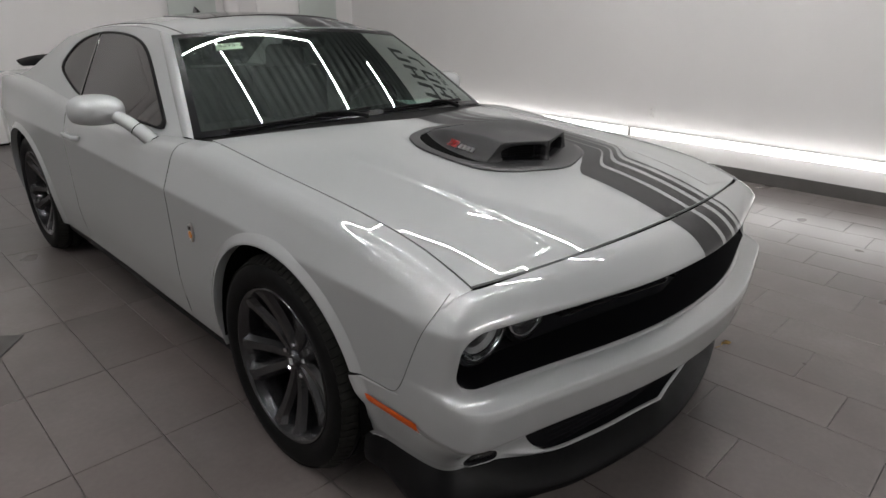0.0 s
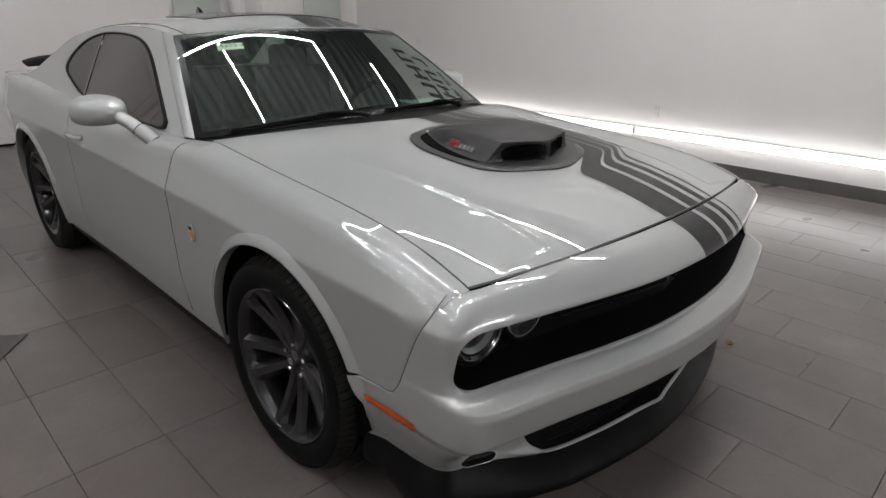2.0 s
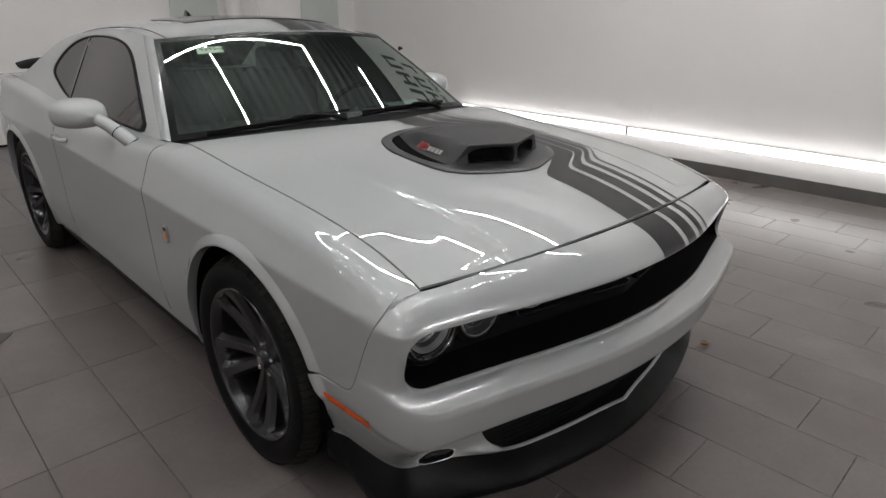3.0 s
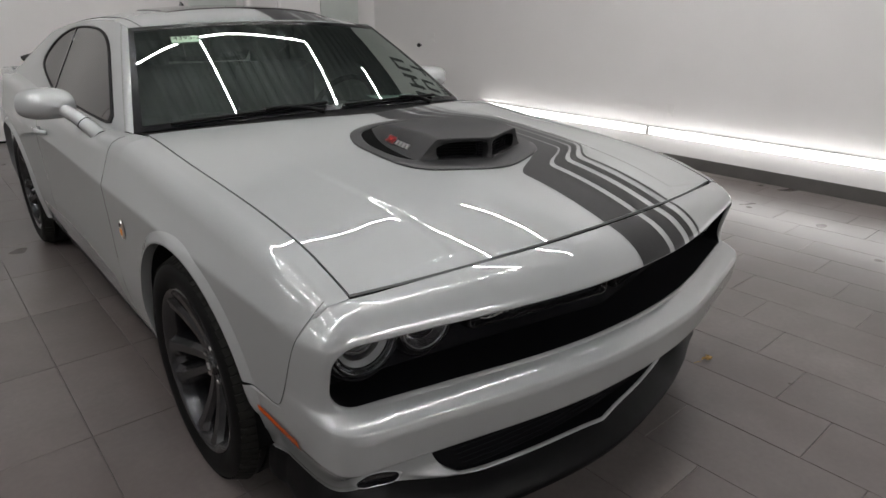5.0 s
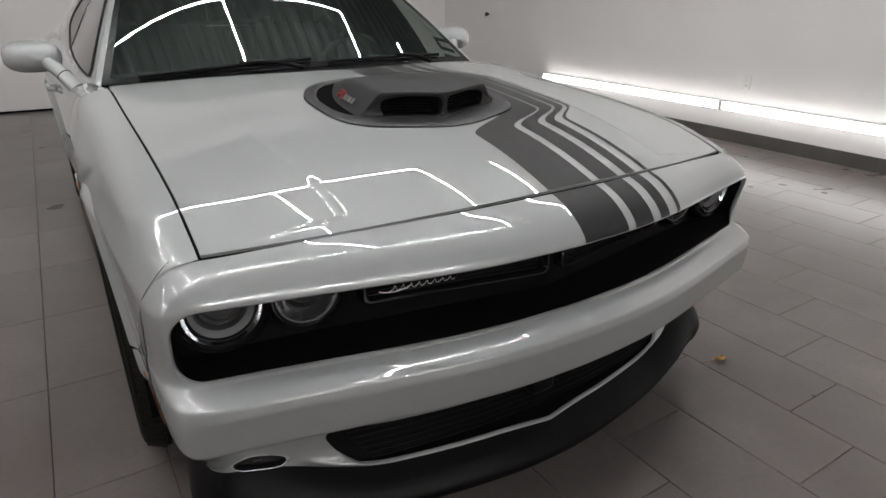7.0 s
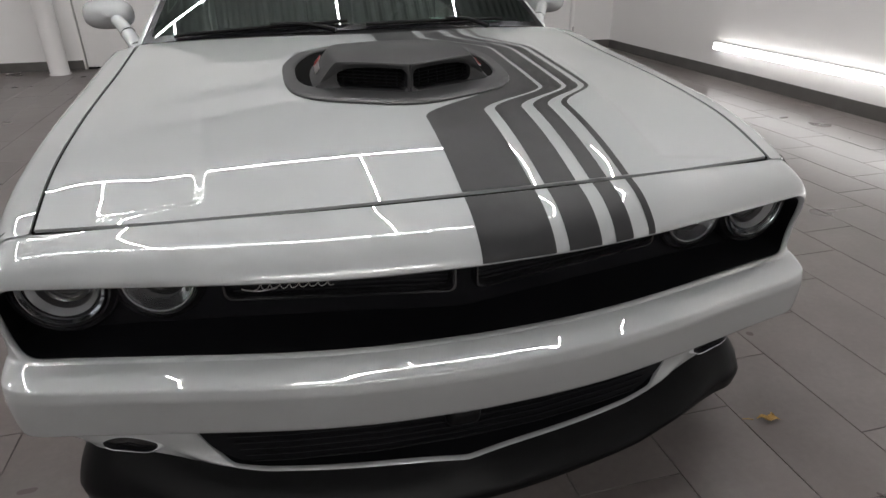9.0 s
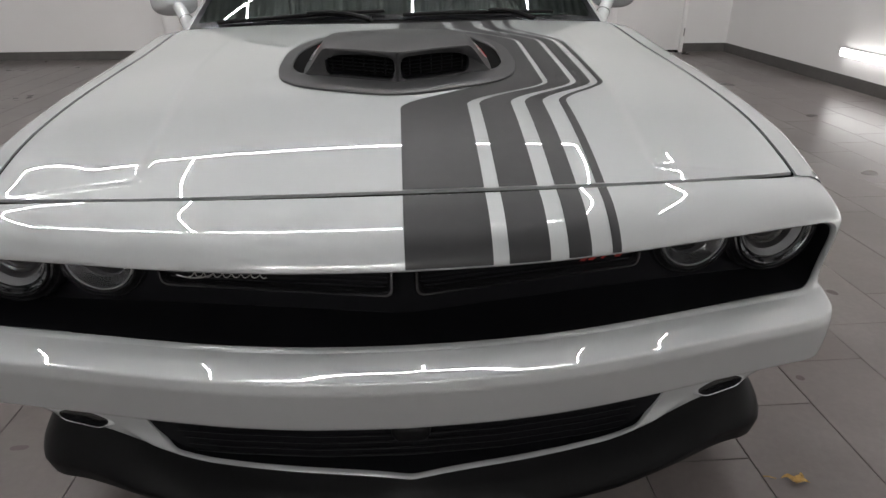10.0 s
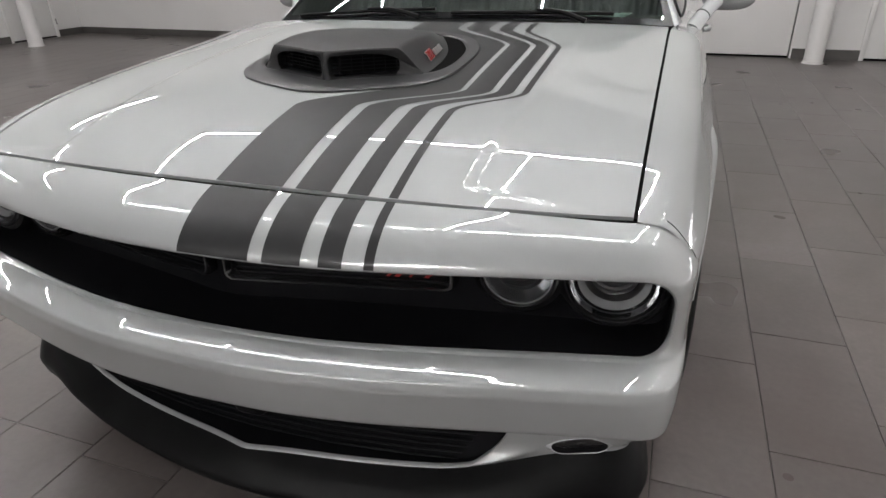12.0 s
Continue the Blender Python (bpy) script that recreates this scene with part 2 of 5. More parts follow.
def rounded(per, a, b, r):
    """The square's edge points mapped on a rectangle of half sizes a, b with corners of radius r."""
    p = per * (a, b)
    c = np.sign(p) * np.maximum(np.abs(p), 0)
    k = np.stack([np.clip(p[:, 0], -(a - r), a - r), np.clip(p[:, 1], -(b - r), b - r)], 1)
    d = p - k
    both = (np.abs(d) > 1e-9).all(1)
    n = np.linalg.norm(d, axis=1)
    c[both] = k[both] + d[both] / n[both][:, None] * r
    return c

# ---- the car: nose towards -y, centre line on x = 0, standing on z = 0 ----
car = thing("sports_coupe", (0, 0, 0), "silver-grey two-door muscle coupe with charcoal side-set stripes parked on tile floor", "car")
AXLE_F, AXLE_R, WHEEL_Z, ARCH, FLARE = 0.97, 3.85, 0.362, 0.425, 0.014

hood_mid = Spline([0.1, 0.155, 0.35, 0.543, 0.75, 1.0, 1.286, 1.6], [0.842, 0.862, 0.921, 0.957, 0.986, 1.014, 1.040, 1.055])
hood_side = Spline([0.2, 0.25, 0.33, 0.43, 0.55, 0.74, 0.96, 1.25, 1.55, 1.75], [0.815, 0.838, 0.867, 0.896, 0.918, 0.941, 0.960, 0.983, 1.010, 1.016])


def hood_z(x, y):
    """Height of the hood: crowned, with a pressed pocket outside of the raised middle."""
    a = np.abs(x)
    z = hood_mid(y) + (hood_side(y) - hood_mid(y)) * (a / 0.8) ** 2
    inner_edge = 0.505 + 0.05 * ease(0.25, 1.0, y)
    pocket = ease(inner_edge - 0.012, inner_edge + 0.016, a) * ease(0.238, 0.264, y) * (1 - ease(0.62, 0.79, a)) * (1 - 0.75 * ease(0.4, 1.1, y)) * (1 - ease(1.1, 1.4, y))
    return z - 0.0042 * pocket


def front_cut(x):
    return 0.157 + 0.15 * np.abs(x) ** 2


def rear_cut(x):
    return 1.34 + 0.33 * (x * x + 0.0009) ** 0.65


def skirted(p, depth=0.018, sides="all"):
    """The surface with a fold of metal down round its edge."""
    n, m = p.shape[:2]
    q = np.empty((n + 2, m + 2, 3))
    q[1:-1, 1:-1] = p
    q[0, 1:-1], q[-1, 1:-1], q[1:-1, 0], q[1:-1, -1] = p[0], p[-1], p[:, 0], p[:, -1]
    q[0, 0], q[0, -1], q[-1, 0], q[-1, -1] = p[0, 0], p[0, -1], p[-1, 0], p[-1, -1]
    for edge in (q[0], q[-1], q[:, 0], q[:, -1]):
        edge[:, 2] -= depth
    return q


u = np.linspace(-0.8075, 0.8075, 360)[:, None]
v = np.linspace(0, 1, 260)[None, :]
y0, y1 = front_cut(u) + 0.007, rear_cut(u)
hx, hy = u + 0 * v, y0 + (y1 - y0) * v
hood = part("hood", grid(skirted(np.stack([hx, hy, hood_z(hx, hy)], -1))), paint, car, "silver-grey hood with raised centre and pressed creases")

# the stripes: side by side, swept round the scoop, edges (front, beside the scoop)
EDGES = [(0.004, 0.156, 0.20, 0.363), (0.184, 0.258, 0.376, 0.436), (0.291, 0.334, 0.451, 0.489), (0.373, 0.391, 0.509, 0.524)]


def stripe_x(a, b, y):
    lead, tail = 0.10 * a, 0.16 * a
    return a + (b - a) * ease(0.475 + lead, 0.64 + lead, y) * (1 - ease(1.04 + tail, 1.235 + tail, y))


for lo, hi, lo2, hi2 in EDGES:
    s = np.linspace(0, 1, 170)
    cols = 14 if hi - lo > 0.1 else 6
    t = np.linspace(0, 1, cols)[:, None]
    yb = 0.165 + s * 1.2
    x = stripe_x(lo, lo2, yb) + (stripe_x(hi, hi2, yb) - stripe_x(lo, lo2, yb)) * t
    ya, yz = front_cut(x) + 0.0075, rear_cut(x) - 0.002
    y = ya + (yz - ya) * s
    x = stripe_x(lo, lo2, y) + (stripe_x(hi, hi2, y) - stripe_x(lo, lo2, y)) * t
    part("stripe", grid(np.stack([x, y, hood_z(x, y) + 0.0012], -1)), stripe_m, hood, "charcoal vinyl stripe")

def lip_out(y, z, axle):
    """How far a wheel arch's rolled lip stands out at a place on the side."""
    return FLARE * np.clip((ARCH + 0.036 - np.hypot(y - axle, z - WHEEL_Z)) / 0.030, 0, 1)


# ---- front fascia: a plan curve (q, metres round the nose) times a profile (l, metres down it) ----
PLAN_X = [0, 0.2, 0.4, 0.6, 0.74, 0.825, 0.878, 0.908, 0.923, 0.931, 0.935, 0.936]
PLAN_D = [0, 0.010, 0.042, 0.090, 0.125, 0.146, 0.163, 0.187, 0.227, 0.305, 0.440, 0.600]
PROF_TOP = [(0.155, 0.861), (0.112, 0.847), (0.064, 0.820), (0.034, 0.792), (0.024, 0.774), (0.025, 0.748), (0.026, 0.680), (0.022, 0.607)]
PROF_LOW = soft_corners([(0.022, 0.607), (-0.007, 0.5985), (-0.038, 0.5835), (-0.043, 0.562), (-0.028, 0.468), (0.022, 0.447), (0.082, 0.428), (0.112, 0.33), (0.104, 0.250), (0.082, 0.229), (0.097, 0.213)], (0, 0.014, 0.004, 0.006, 0.012, 0.016, 0.03, 0.04, 0.02, 0.006, 0), 320)
PROF_Y = [p[0] for p in PROF_TOP] + [float(p[0]) for p in PROF_LOW[1:]]
PROF_Z = [p[1] for p in PROF_TOP] + [float(p[1]) for p in PROF_LOW[1:]]
plan_q = np.concatenate([[0], np.cumsum(np.hypot(np.diff(PLAN_X), np.diff(PLAN_D)))])
prof_l = np.concatenate([[0], np.cumsum(np.hypot(np.diff(PROF_Y), np.diff(PROF_Z)))])
plan_x, plan_d = Spline(plan_q, PLAN_X), Spline(plan_q, PLAN_D)
prof_y, prof_z = Spline(prof_l, PROF_Y), Spline(prof_l, PROF_Z)
L_LIP, L_SILL, L_END = prof_l[4], prof_l[7], prof_l[-1]
L_FOOT = float(np.interp(-0.4475, -np.array(PROF_Z), prof_l))
L_MARK = float(np.interp(-0.462, -np.array(PROF_Z), prof_l))
L_STEP = float(np.interp(-0.540, -np.array(PROF_Z), prof_l))
bow = Spline([0, L_LIP * 0.6, L_LIP, L_FOOT, L_END], [0.64, 0.90, 1.0, 1.0, 1.0])
drop = Spline([0, L_LIP, L_SILL, L_FOOT, L_END], [-0.031, -0.008, -0.016, -0.006, 0.005])
narrow = Spline([0, L_FOOT - 0.08, L_FOOT, L_END], [1.0, 1.0, 0.992, 0.950])


# round the corners the bumper's steps die out into one smooth side
side_y = Spline([0, 0.03, L_LIP, prof_l[6], L_SILL, L_SILL + 0.058, L_STEP, L_MARK, (L_FOOT + L_END) / 2, L_END], [0.155, float(prof_y(0.03)), 0.024, 0.025, 0.021, -0.028, -0.036, -0.024, 0.040, 0.094])


# the fender joint, as seen from the side: y by height
JOINT_Y = Spline([-0.861, -0.83, -0.80, -0.774, -0.748, -0.70, -0.65, -0.60, -0.56, -0.54], [0.275, 0.277, 0.283, 0.292, 0.304, 0.328, 0.350, 0.371, 0.389, 0.400])


# beyond the intake its lip dies out into an undercut
UNDER_L = [float(np.interp(-z, -np.array(PROF_Z), prof_l)) for z in (0.428, 0.33)] + [L_END]
UNDER_Y = [0.082, 0.104, 0.100]


def q_end(l):
    """How far round the fascia reaches, down to its joint with the fender and on to the wheel arch."""
    y = JOINT_Y(-prof_z(l))
    d = (y - side_y(l)) / bow(l)
    z = prof_z(l)
    arch = AXLE_F - 0.002 - np.sqrt(np.maximum(ARCH**2 - (z - WHEEL_Z) ** 2, 0)) - side_y(l)
    d = d + (arch - d) * np.clip((l - L_STEP) / 0.012, 0, 1)
    return np.interp(d, PLAN_D, plan_q)


def fascia(q, l):
    a = np.abs(q)
    x0 = plan_x(a)
    corner = ease(0.79, 0.925, x0)
    tuck = np.clip((l - L_STEP) / (L_END - L_STEP), 0, 1)
    x = x0 * (narrow(l) + (1 - 0.066 * tuck**1.5 - narrow(l)) * corner)
    low = ease(L_FOOT + 0.02, L_END - 0.01, l)
    arrow = 0.026 * np.tanh(np.sqrt(x * x + 0.0001) / 0.14) * low
    lift = 0.068 * ease(0.44, 0.80, x) * low
    front = prof_y(l) + (np.interp(l, UNDER_L, UNDER_Y) - prof_y(l)) * ease(0.60, 0.71, x0) * ease(UNDER_L[0], UNDER_L[0] + 0.03, l)
    y = front + (side_y(l) - front) * corner + bow(l) * plan_d(a) + arrow
    x = x + lip_out(y, prof_z(l), AXLE_F) * ease(0.3, 0.5, y)
    over = prof_z(l) - 0.762
    x = x - 0.62 * 0.5 * (over + np.sqrt(over * over + 0.00004)) * ease(0.74, 0.925, x0)
    return np.stack([np.sign(q) * x, y, prof_z(l) + drop(l) * (x / 0.9) ** 2 + lift], -1)


def holed(q_half, l_mid, l_half, radius, l0, l1, nx, ny, rings, shift=None):
    """The fascia between the profile's l0 and l1 round one rounded opening, with the opening's rolled edge."""
    per = perimeter(nx, ny)
    ins = rounded(per, q_half, l_half, radius)
    if shift is not None:
        ins = shift(ins)
    ins_l = l_mid - ins[:, 1]
    out_l = np.where(per[:, 1] > 0, l_mid + (l0 - l_mid) * per[:, 1], l_mid - (l1 - l_mid) * per[:, 1])
    out_q = per[:, 0] * q_end(out_l)
    rows = []
    for s in np.linspace(0, 1, rings):
        rows.append(fascia(out_q + (ins[:, 0] - out_q) * s, out_l + (ins_l - out_l) * s))
    rim = rows[-1]
    mid = fascia(np.array([0.0]), np.array([l_mid]))[0]
    push = np.stack([-np.sign(rim[:, 0]) * np.clip((np.abs(rim[:, 0]) - 0.5) * 4, 0, 1), 0 * rim[:, 0], mid[2] - rim[:, 2]], 1)
    push[:, 2] = np.clip(push[:, 2] / max(l_half, 0.03), -1, 1)
    for din, back in ((0.003, 0.002), (0.005, 0.006), (0.006, 0.011)):
        rows.append(rim + push * din + np.array([0, back, 0]))
    shroud = [rows[-1] + push * 0.001 + np.array([0, back, 0]) for back in (0.0005, 0.05, 0.12, 0.24)]
    return grid(np.array(rows).transpose(1, 0, 2), closed_u=True), grid(np.array(shroud).transpose(1, 0, 2), closed_u=True)


l_open = (L_LIP + 0.003 + L_SILL) / 2
upper = holed(float(np.interp(0.897, PLAN_X, plan_q)), l_open, (L_SILL - L_LIP - 0.003) / 2, 0.062, 0.003, L_FOOT, 220, 60, 84)
nose = part("front_bumper", upper[0], paint, car, "body-coloured front fascia with deep black grille opening")

FOG_Q = float(np.interp(0.790, PLAN_X, plan_q))
L_LOW = float(np.interp(-0.354, -np.array(PROF_Z), prof_l))
l_low = (L_LOW + L_END - 0.014) / 2


def low_shift(p):
    q = p.copy()
    below = np.clip(-p[:, 1] / 0.08, -1, 1)
    q[:, 0] *= 1 - 0.075 * ease(-1, 1, below)
    return q


lower = holed(0.648, l_low, (L_END - 0.014 - L_LOW) / 2, 0.066, L_FOOT + 0.001, L_END, 160, 40, 26, low_shift)
part("grille_shroud", upper[1], grille_m, car, "black inner wall of the grille opening")
part("lower_fascia", lower[0], paint, car, "recessed lower fascia with thin silver lip under the air intake")

part("intake_shroud", lower[1], grille_m, car, "black inner wall of the air intake")

# black strips laid in the hood gaps paint in their shade
x = np.linspace(-0.811, 0.811, 80)
part("hood_gap_shade", tube(np.stack([x, front_cut(x) + 0.0035, hood_z(x, front_cut(x)) - 0.0075], 1), 0.0050, 6), seam_m, car, "added black strip standing in for the shade in the hood gap")
for side in (-1, 1):
    y = np.linspace(0.262, 1.52, 80)
    part("hood_gap_shade", tube(np.stack([0 * y + side * 0.811, y, hood_side(y) - 0.0065], 1), 0.0040, 6), seam_m, car, "added black strip standing in for the shade in the hood gap")

# stripes down over the nose
for lo, hi, lo2, hi2 in EDGES:
    x = np.linspace(lo, hi, 14 if hi - lo > 0.1 else 5)[:, None]
    l = np.linspace(0.004, L_LIP + 0.002, 40)[None, :]
    p = fascia(np.interp(x, PLAN_X, plan_q) + 0 * l, l + 0 * x)
    p[..., 1] -= 0.0009
    p[..., 2] += 0.0009
    part("stripe", grid(p), stripe_m, nose, "charcoal vinyl stripe")

# black splitter lip under the fascia
q = np.linspace(-1, 1, 121)
qq = q * q_end(L_END)
foot = fascia(qq, np.full_like(qq, L_END))
ax = np.abs(foot[:, 0])
tang = np.gradient(foot[:, :2], axis=0)
tang /= np.linalg.norm(tang, axis=1)[:, None]
outw = np.stack([tang[:, 1], -tang[:, 0], 0 * q], 1)
rise = ease(0.5, 0.86, ax)
rows = []
for o, z in ((-0.01, 0.004), (0.004, -0.004), (0.03, -0.018), (0.056, -0.036), (0.070, -0.052), (0.0765, -0.060), (0.0775, -0.066), (0.066, -0.088), (0.03, -0.096), (-0.06, -0.10)):
    w = (1 - 0.80 * ease(0.20, 0.55, foot[:, 1])) * (1 - 0.20 * ease(0.60, 0.80, ax))
    p = foot + outw * (0.95 * o * w)[:, None]
    blunt = p[:, 1].copy()
    for _ in range(3):
        blunt = np.convolve(np.pad(blunt, 7, mode="edge"), np.ones(15) / 15, mode="valid")
    mix = np.clip(o / 0.05, 0, 1) * (1 - ease(0.25, 0.70, ax))
    p[:, 1] += (blunt - p[:, 1]) * mix
    p[:, 2] += z * (1.05 + 0.5 * rise) * (1 - 0.3 * ease(0.4, 0.6, foot[:, 1]))
    rows.append(p)
part("splitter", grid(np.array(rows)), lipblack, car, "satin black plastic chin splitter")

# what shows behind the openings
qb = np.linspace(-1.02, 1.02, 90)[:, None]
lb = np.linspace(L_LIP - 0.02, L_SILL + 0.06, 14)[None, :]
back = fascia(qb + 0 * lb, lb + 0 * qb)
back[..., 1] = 0.142 + 0.195 * np.sqrt(back[..., 0] ** 2 + 0.0004)
back[..., 0] *= 0.985
grille = part("grille", grid(back), grille_m, car, "black grille panel set deep behind the nose")


def grille_y(x):
    return 0.110 + 0.195 * np.sqrt(np.asarray(x) ** 2 + 0.0004)


for side in (-1, 1):
    # recessed insert: rounded frame and slats
    per = perimeter(36, 8)
    cx, cz, a, b = side * 0.255, 0.702, 0.233, 0.035
    loops = []
    for grow, fwd in ((0.004, 0.03), (0.003, 0.006), (0.0, 0.0), (-0.004, 0.0), (-0.007, 0.006), (-0.009, 0.03)):
        r = rounded(per, a + grow, b + grow, 0.016)
        x = cx + r[:, 0]
        loops.append(np.stack([x, grille_y(x) + fwd, cz + r[:, 1]], 1))
    part("insert_frame", grid(np.array(loops).transpose(1, 0, 2), closed_u=True), gloss_black, grille, "black moulded grille insert frame")
    for k in range(6):
        z = cz - 0.025 + 0.010 * k
        x = np.linspace(cx - a + 0.012, cx + a - 0.012, 24)
        part("grille_slat", tube(np.stack([x, grille_y(x) + 0.022, 0 * x + z], 1), 0.0018, 6), grille_m, grille)

xs = np.linspace(-0.60, 0.60, 60)[:, None]
zs = np.linspace(0.205, 0.41, 6)[None, :]
low_y = lambda x: 0.155 + 0.8 * np.interp(np.abs(x), PLAN_X, PLAN_D)  # noqa: E731
intake = part("lower_intake", grid(np.stack([xs + 0 * zs, low_y(xs) + 0 * zs, zs + 0 * xs], -1)), grille_m, car, "black lower air intake")
for k in range(8):
    z = 0.240 + 0.0185 * k
    half = 0.555 - 0.62 * max(0.0, 0.34 - z)
    x = np.linspace(-half, half, 50)
    part("intake_slat", tube(np.stack([x, low_y(x) - 0.005, 0 * x + z], 1), 0.0024, 6), grille_m, intake)
part("sensor_pod", boxed(0, 0.146, 0.316, 0.088, 0.05, 0.056, 0.024, 5), lipblack, intake, "glossy black cruise sensor")

# round headlights

for side in (-1, 1):
    for x, r, yf, zc, outer_lamp in ((0.789, 0.083, 0.226, 0.725, True), (0.612, 0.070, 0.219, 0.717, False)):
        m = Matrix.Translation((side * x, yf, zc)) @ Matrix.Rotation(radians(-90 + side * 4), 4, "Z") @ Matrix.Rotation(math.pi, 4, "Z")
        shell = lathe([(r + 0.026, 0.05), (r + 0.022, 0.022), (r + 0.018, 0.018), (r + 0.014, 0.024), (r + 0.010, 0.026), (r + 0.008, 0.012), (r + 0.004, 0.010), (r + 0.002, 0.014), (r + 0.001, 0.06)], 64)
        lamp = part("headlight", moved(shell, m), gloss_black, car, "round projector headlight in a stepped black bezel")
        if outer_lamp:
            part("chrome_ring", moved(lathe([(r, 0.022), (r - 0.001, 0.012), (r - 0.003, 0.010), (r - 0.010, 0.016), (r - 0.011, 0.022)], 64), m), chrome, lamp, "bright pale ring")
            part("ring_groove", moved(lathe([(r - 0.011, 0.021), (r - 0.013, 0.026), (r - 0.0155, 0.024)], 64), m), gloss_black, lamp)
            part("inner_ring", moved(lathe([(r - 0.0155, 0.024), (r - 0.0165, 0.019), (r - 0.020, 0.024), (r - 0.026, 0.036)], 64), m), frost_m, lamp, "second bright pale ring")
            bowl = [(r - 0.026, 0.035), (r - 0.029, 0.052), (r - 0.034, 0.064), (r - 0.040, 0.068)]
        else:
            part("chrome_ring", moved(lathe([(r, 0.022), (r - 0.001, 0.012), (r - 0.003, 0.011), (r - 0.004, 0.014)], 64), m), frost_m, lamp, "slim pale ring")
            part("inner_ring", moved(lathe([(r - 0.004, 0.014), (r - 0.010, 0.020), (r - 0.016, 0.030), (r - 0.021, 0.034)], 64), m), haze_m, lamp, "smoked glass ring")
            bowl = [(r - 0.020, 0.033), (r - 0.024, 0.048), (r - 0.030, 0.060), (r - 0.036, 0.064)]
        part("reflector", moved(lathe(bowl, 56), m), bowl_m, lamp, "dark reflector bowl")
        pr = r - 0.040
        part("projector_ring", moved(lathe([(pr + 0.006, 0.068), (pr + 0.006, 0.045), (pr + 0.0035, 0.042), (pr + 0.001, 0.046)], 48), m), chrome, lamp, "slim chrome projector ring")
        part("projector_lens", moved(lathe([(pr + 0.002, 0.048)] + [(pr * math.cos(k * 0.26), 0.048 - 0.014 * math.sin(k * 0.26)) for k in range(1, 7)], 40), m), gloss_black, lamp, "dark glass projector lens")
        cover = part("lens", moved(lathe([(r - 0.004, 0.010), (r - 0.02, 0.006), (r * 0.5, 0.001), (0.0005, 0.0)], 48), m), lens_m, lamp, "clear lamp lens")
        cover.visible_shadow = False

# fog lamps: almond eyes let into the foot of the fascia
an = np.linspace(0, 2 * np.pi, 72, endpoint=False)
L_FOG = L_END - 0.040


def fog_ring(side, k, low_out, top_out):
    """One almond loop on the fascia, k times full size, standing out by low_out at its foot and top_out above."""
    ca, sa = np.cos(an), np.sin(an)
    dq = 0.066 * k * np.sign(ca) * np.abs(ca) ** 0.9
    dl = np.where(sa > 0, 0.030, 0.017) * k * sa
    at = fascia(side * (FOG_Q + dq), L_FOG + dl)
    nrm = np.cross(fascia(side * (FOG_Q + dq + 0.004), L_FOG + dl) - at, fascia(side * (FOG_Q + dq), L_FOG + dl + 0.004) - at)
    nrm /= np.linalg.norm(nrm, axis=1)[:, None]
    nrm *= -np.sign(nrm[:, 1:2])
    return at + nrm * (top_out + (low_out - top_out) * ease(-0.4, 0.9, sa))[:, None]


for side in (-1, 1):
    rows = [fog_ring(side, *v) for v in ((1.30, -0.002, -0.003), (1.18, 0.003, -0.0015), (1.09, 0.009, 0.0002), (1.03, 0.012, 0.0010), (1.0, 0.0125, 0.0012))]
    fog = part("fog_lamp", grid(np.array(rows).transpose(1, 0, 2), closed_u=True), paint, car, "body-coloured almond fog lamp surround")
    rows = [fog_ring(side, *v) for v in ((1.0, 0.0125, 0.0012), (0.965, 0.010, 0.0016), (0.93, 0.005, 0.0018), (0.90, 0.003, 0.002))]
    part("fog_recess", grid(np.array(rows).transpose(1, 0, 2), closed_u=True), grille_m, fog)
    rim = fog_ring(side, 1.005, 0.0130, 0.002)[np.arange(3, 34)]
    part("fog_rim", tube(rim, 0.0016, 6), chrome, fog, "thin silver rim")
    rows = [fog_ring(side, k, 0.003, 0.002) for k in (0.90, 0.78, 0.64, 0.5, 0.36, 0.22, 0.1, 0.01)]
    part("fog_lens", grid(np.array(rows).transpose(1, 0, 2), closed_u=True), gloss_black, fog, "dark fog lamp lens")

# ---- body sides ----
width = Spline([0.25, 0.33, 0.43, 0.6, 0.97, 1.5, 2.2, 3.0, 3.5, 3.95, 4.5, 5.0], [0.912, 0.930, 0.941, 0.951, 0.964, 0.972, 0.968, 0.970, 0.983, 0.991, 0.955, 0.860])
belt_x = Spline([0.2, 1.3, 1.6, 2.0, 3.0, 3.6, 4.3, 5.0], [0.8145, 0.8145, 0.820, 0.855, 0.868, 0.875, 0.850, 0.780])
belt_z = Spline([1.55, 1.75, 2.0, 2.6, 3.1, 3.5, 4.0, 4.6, 5.0], [1.010, 0.998, 0.988, 0.996, 1.015, 1.055, 1.075, 1.07, 1.04])
crest_z = Spline([0.25, 0.32, 0.40, 0.52, 0.78, 1.2, 1.7, 3.0, 4.0, 5.0], [0.748, 0.760, 0.771, 0.780, 0.794, 0.816, 0.827, 0.845, 0.86, 0.85])


def top_z(y):
    return np.where(y < 1.55, hood_side(y), belt_z(y))


def section(y, n=1600):
    """The side's outline at y: x and z from its top edge down to the sill."""
    w, bx, tz, cz = (float(g(y)) for g in (width, belt_x, top_z, crest_z))
    p = soft_corners([(bx, tz), (bx + 0.60 * (w - bx), tz - 0.016), (w, cz), (w - 0.004, cz - 0.10), (w - 0.013, 0.45), (w - 0.045, 0.27), (w - 0.07, 0.2)], (0, 0.050, 0.008, 0.05, 0.06, 0.05, 0), n)
    return p[:, 0], p[:, 1]


joint_l = np.linspace(0.0, L_STEP, 60)
joint = fascia(q_end(joint_l), joint_l)


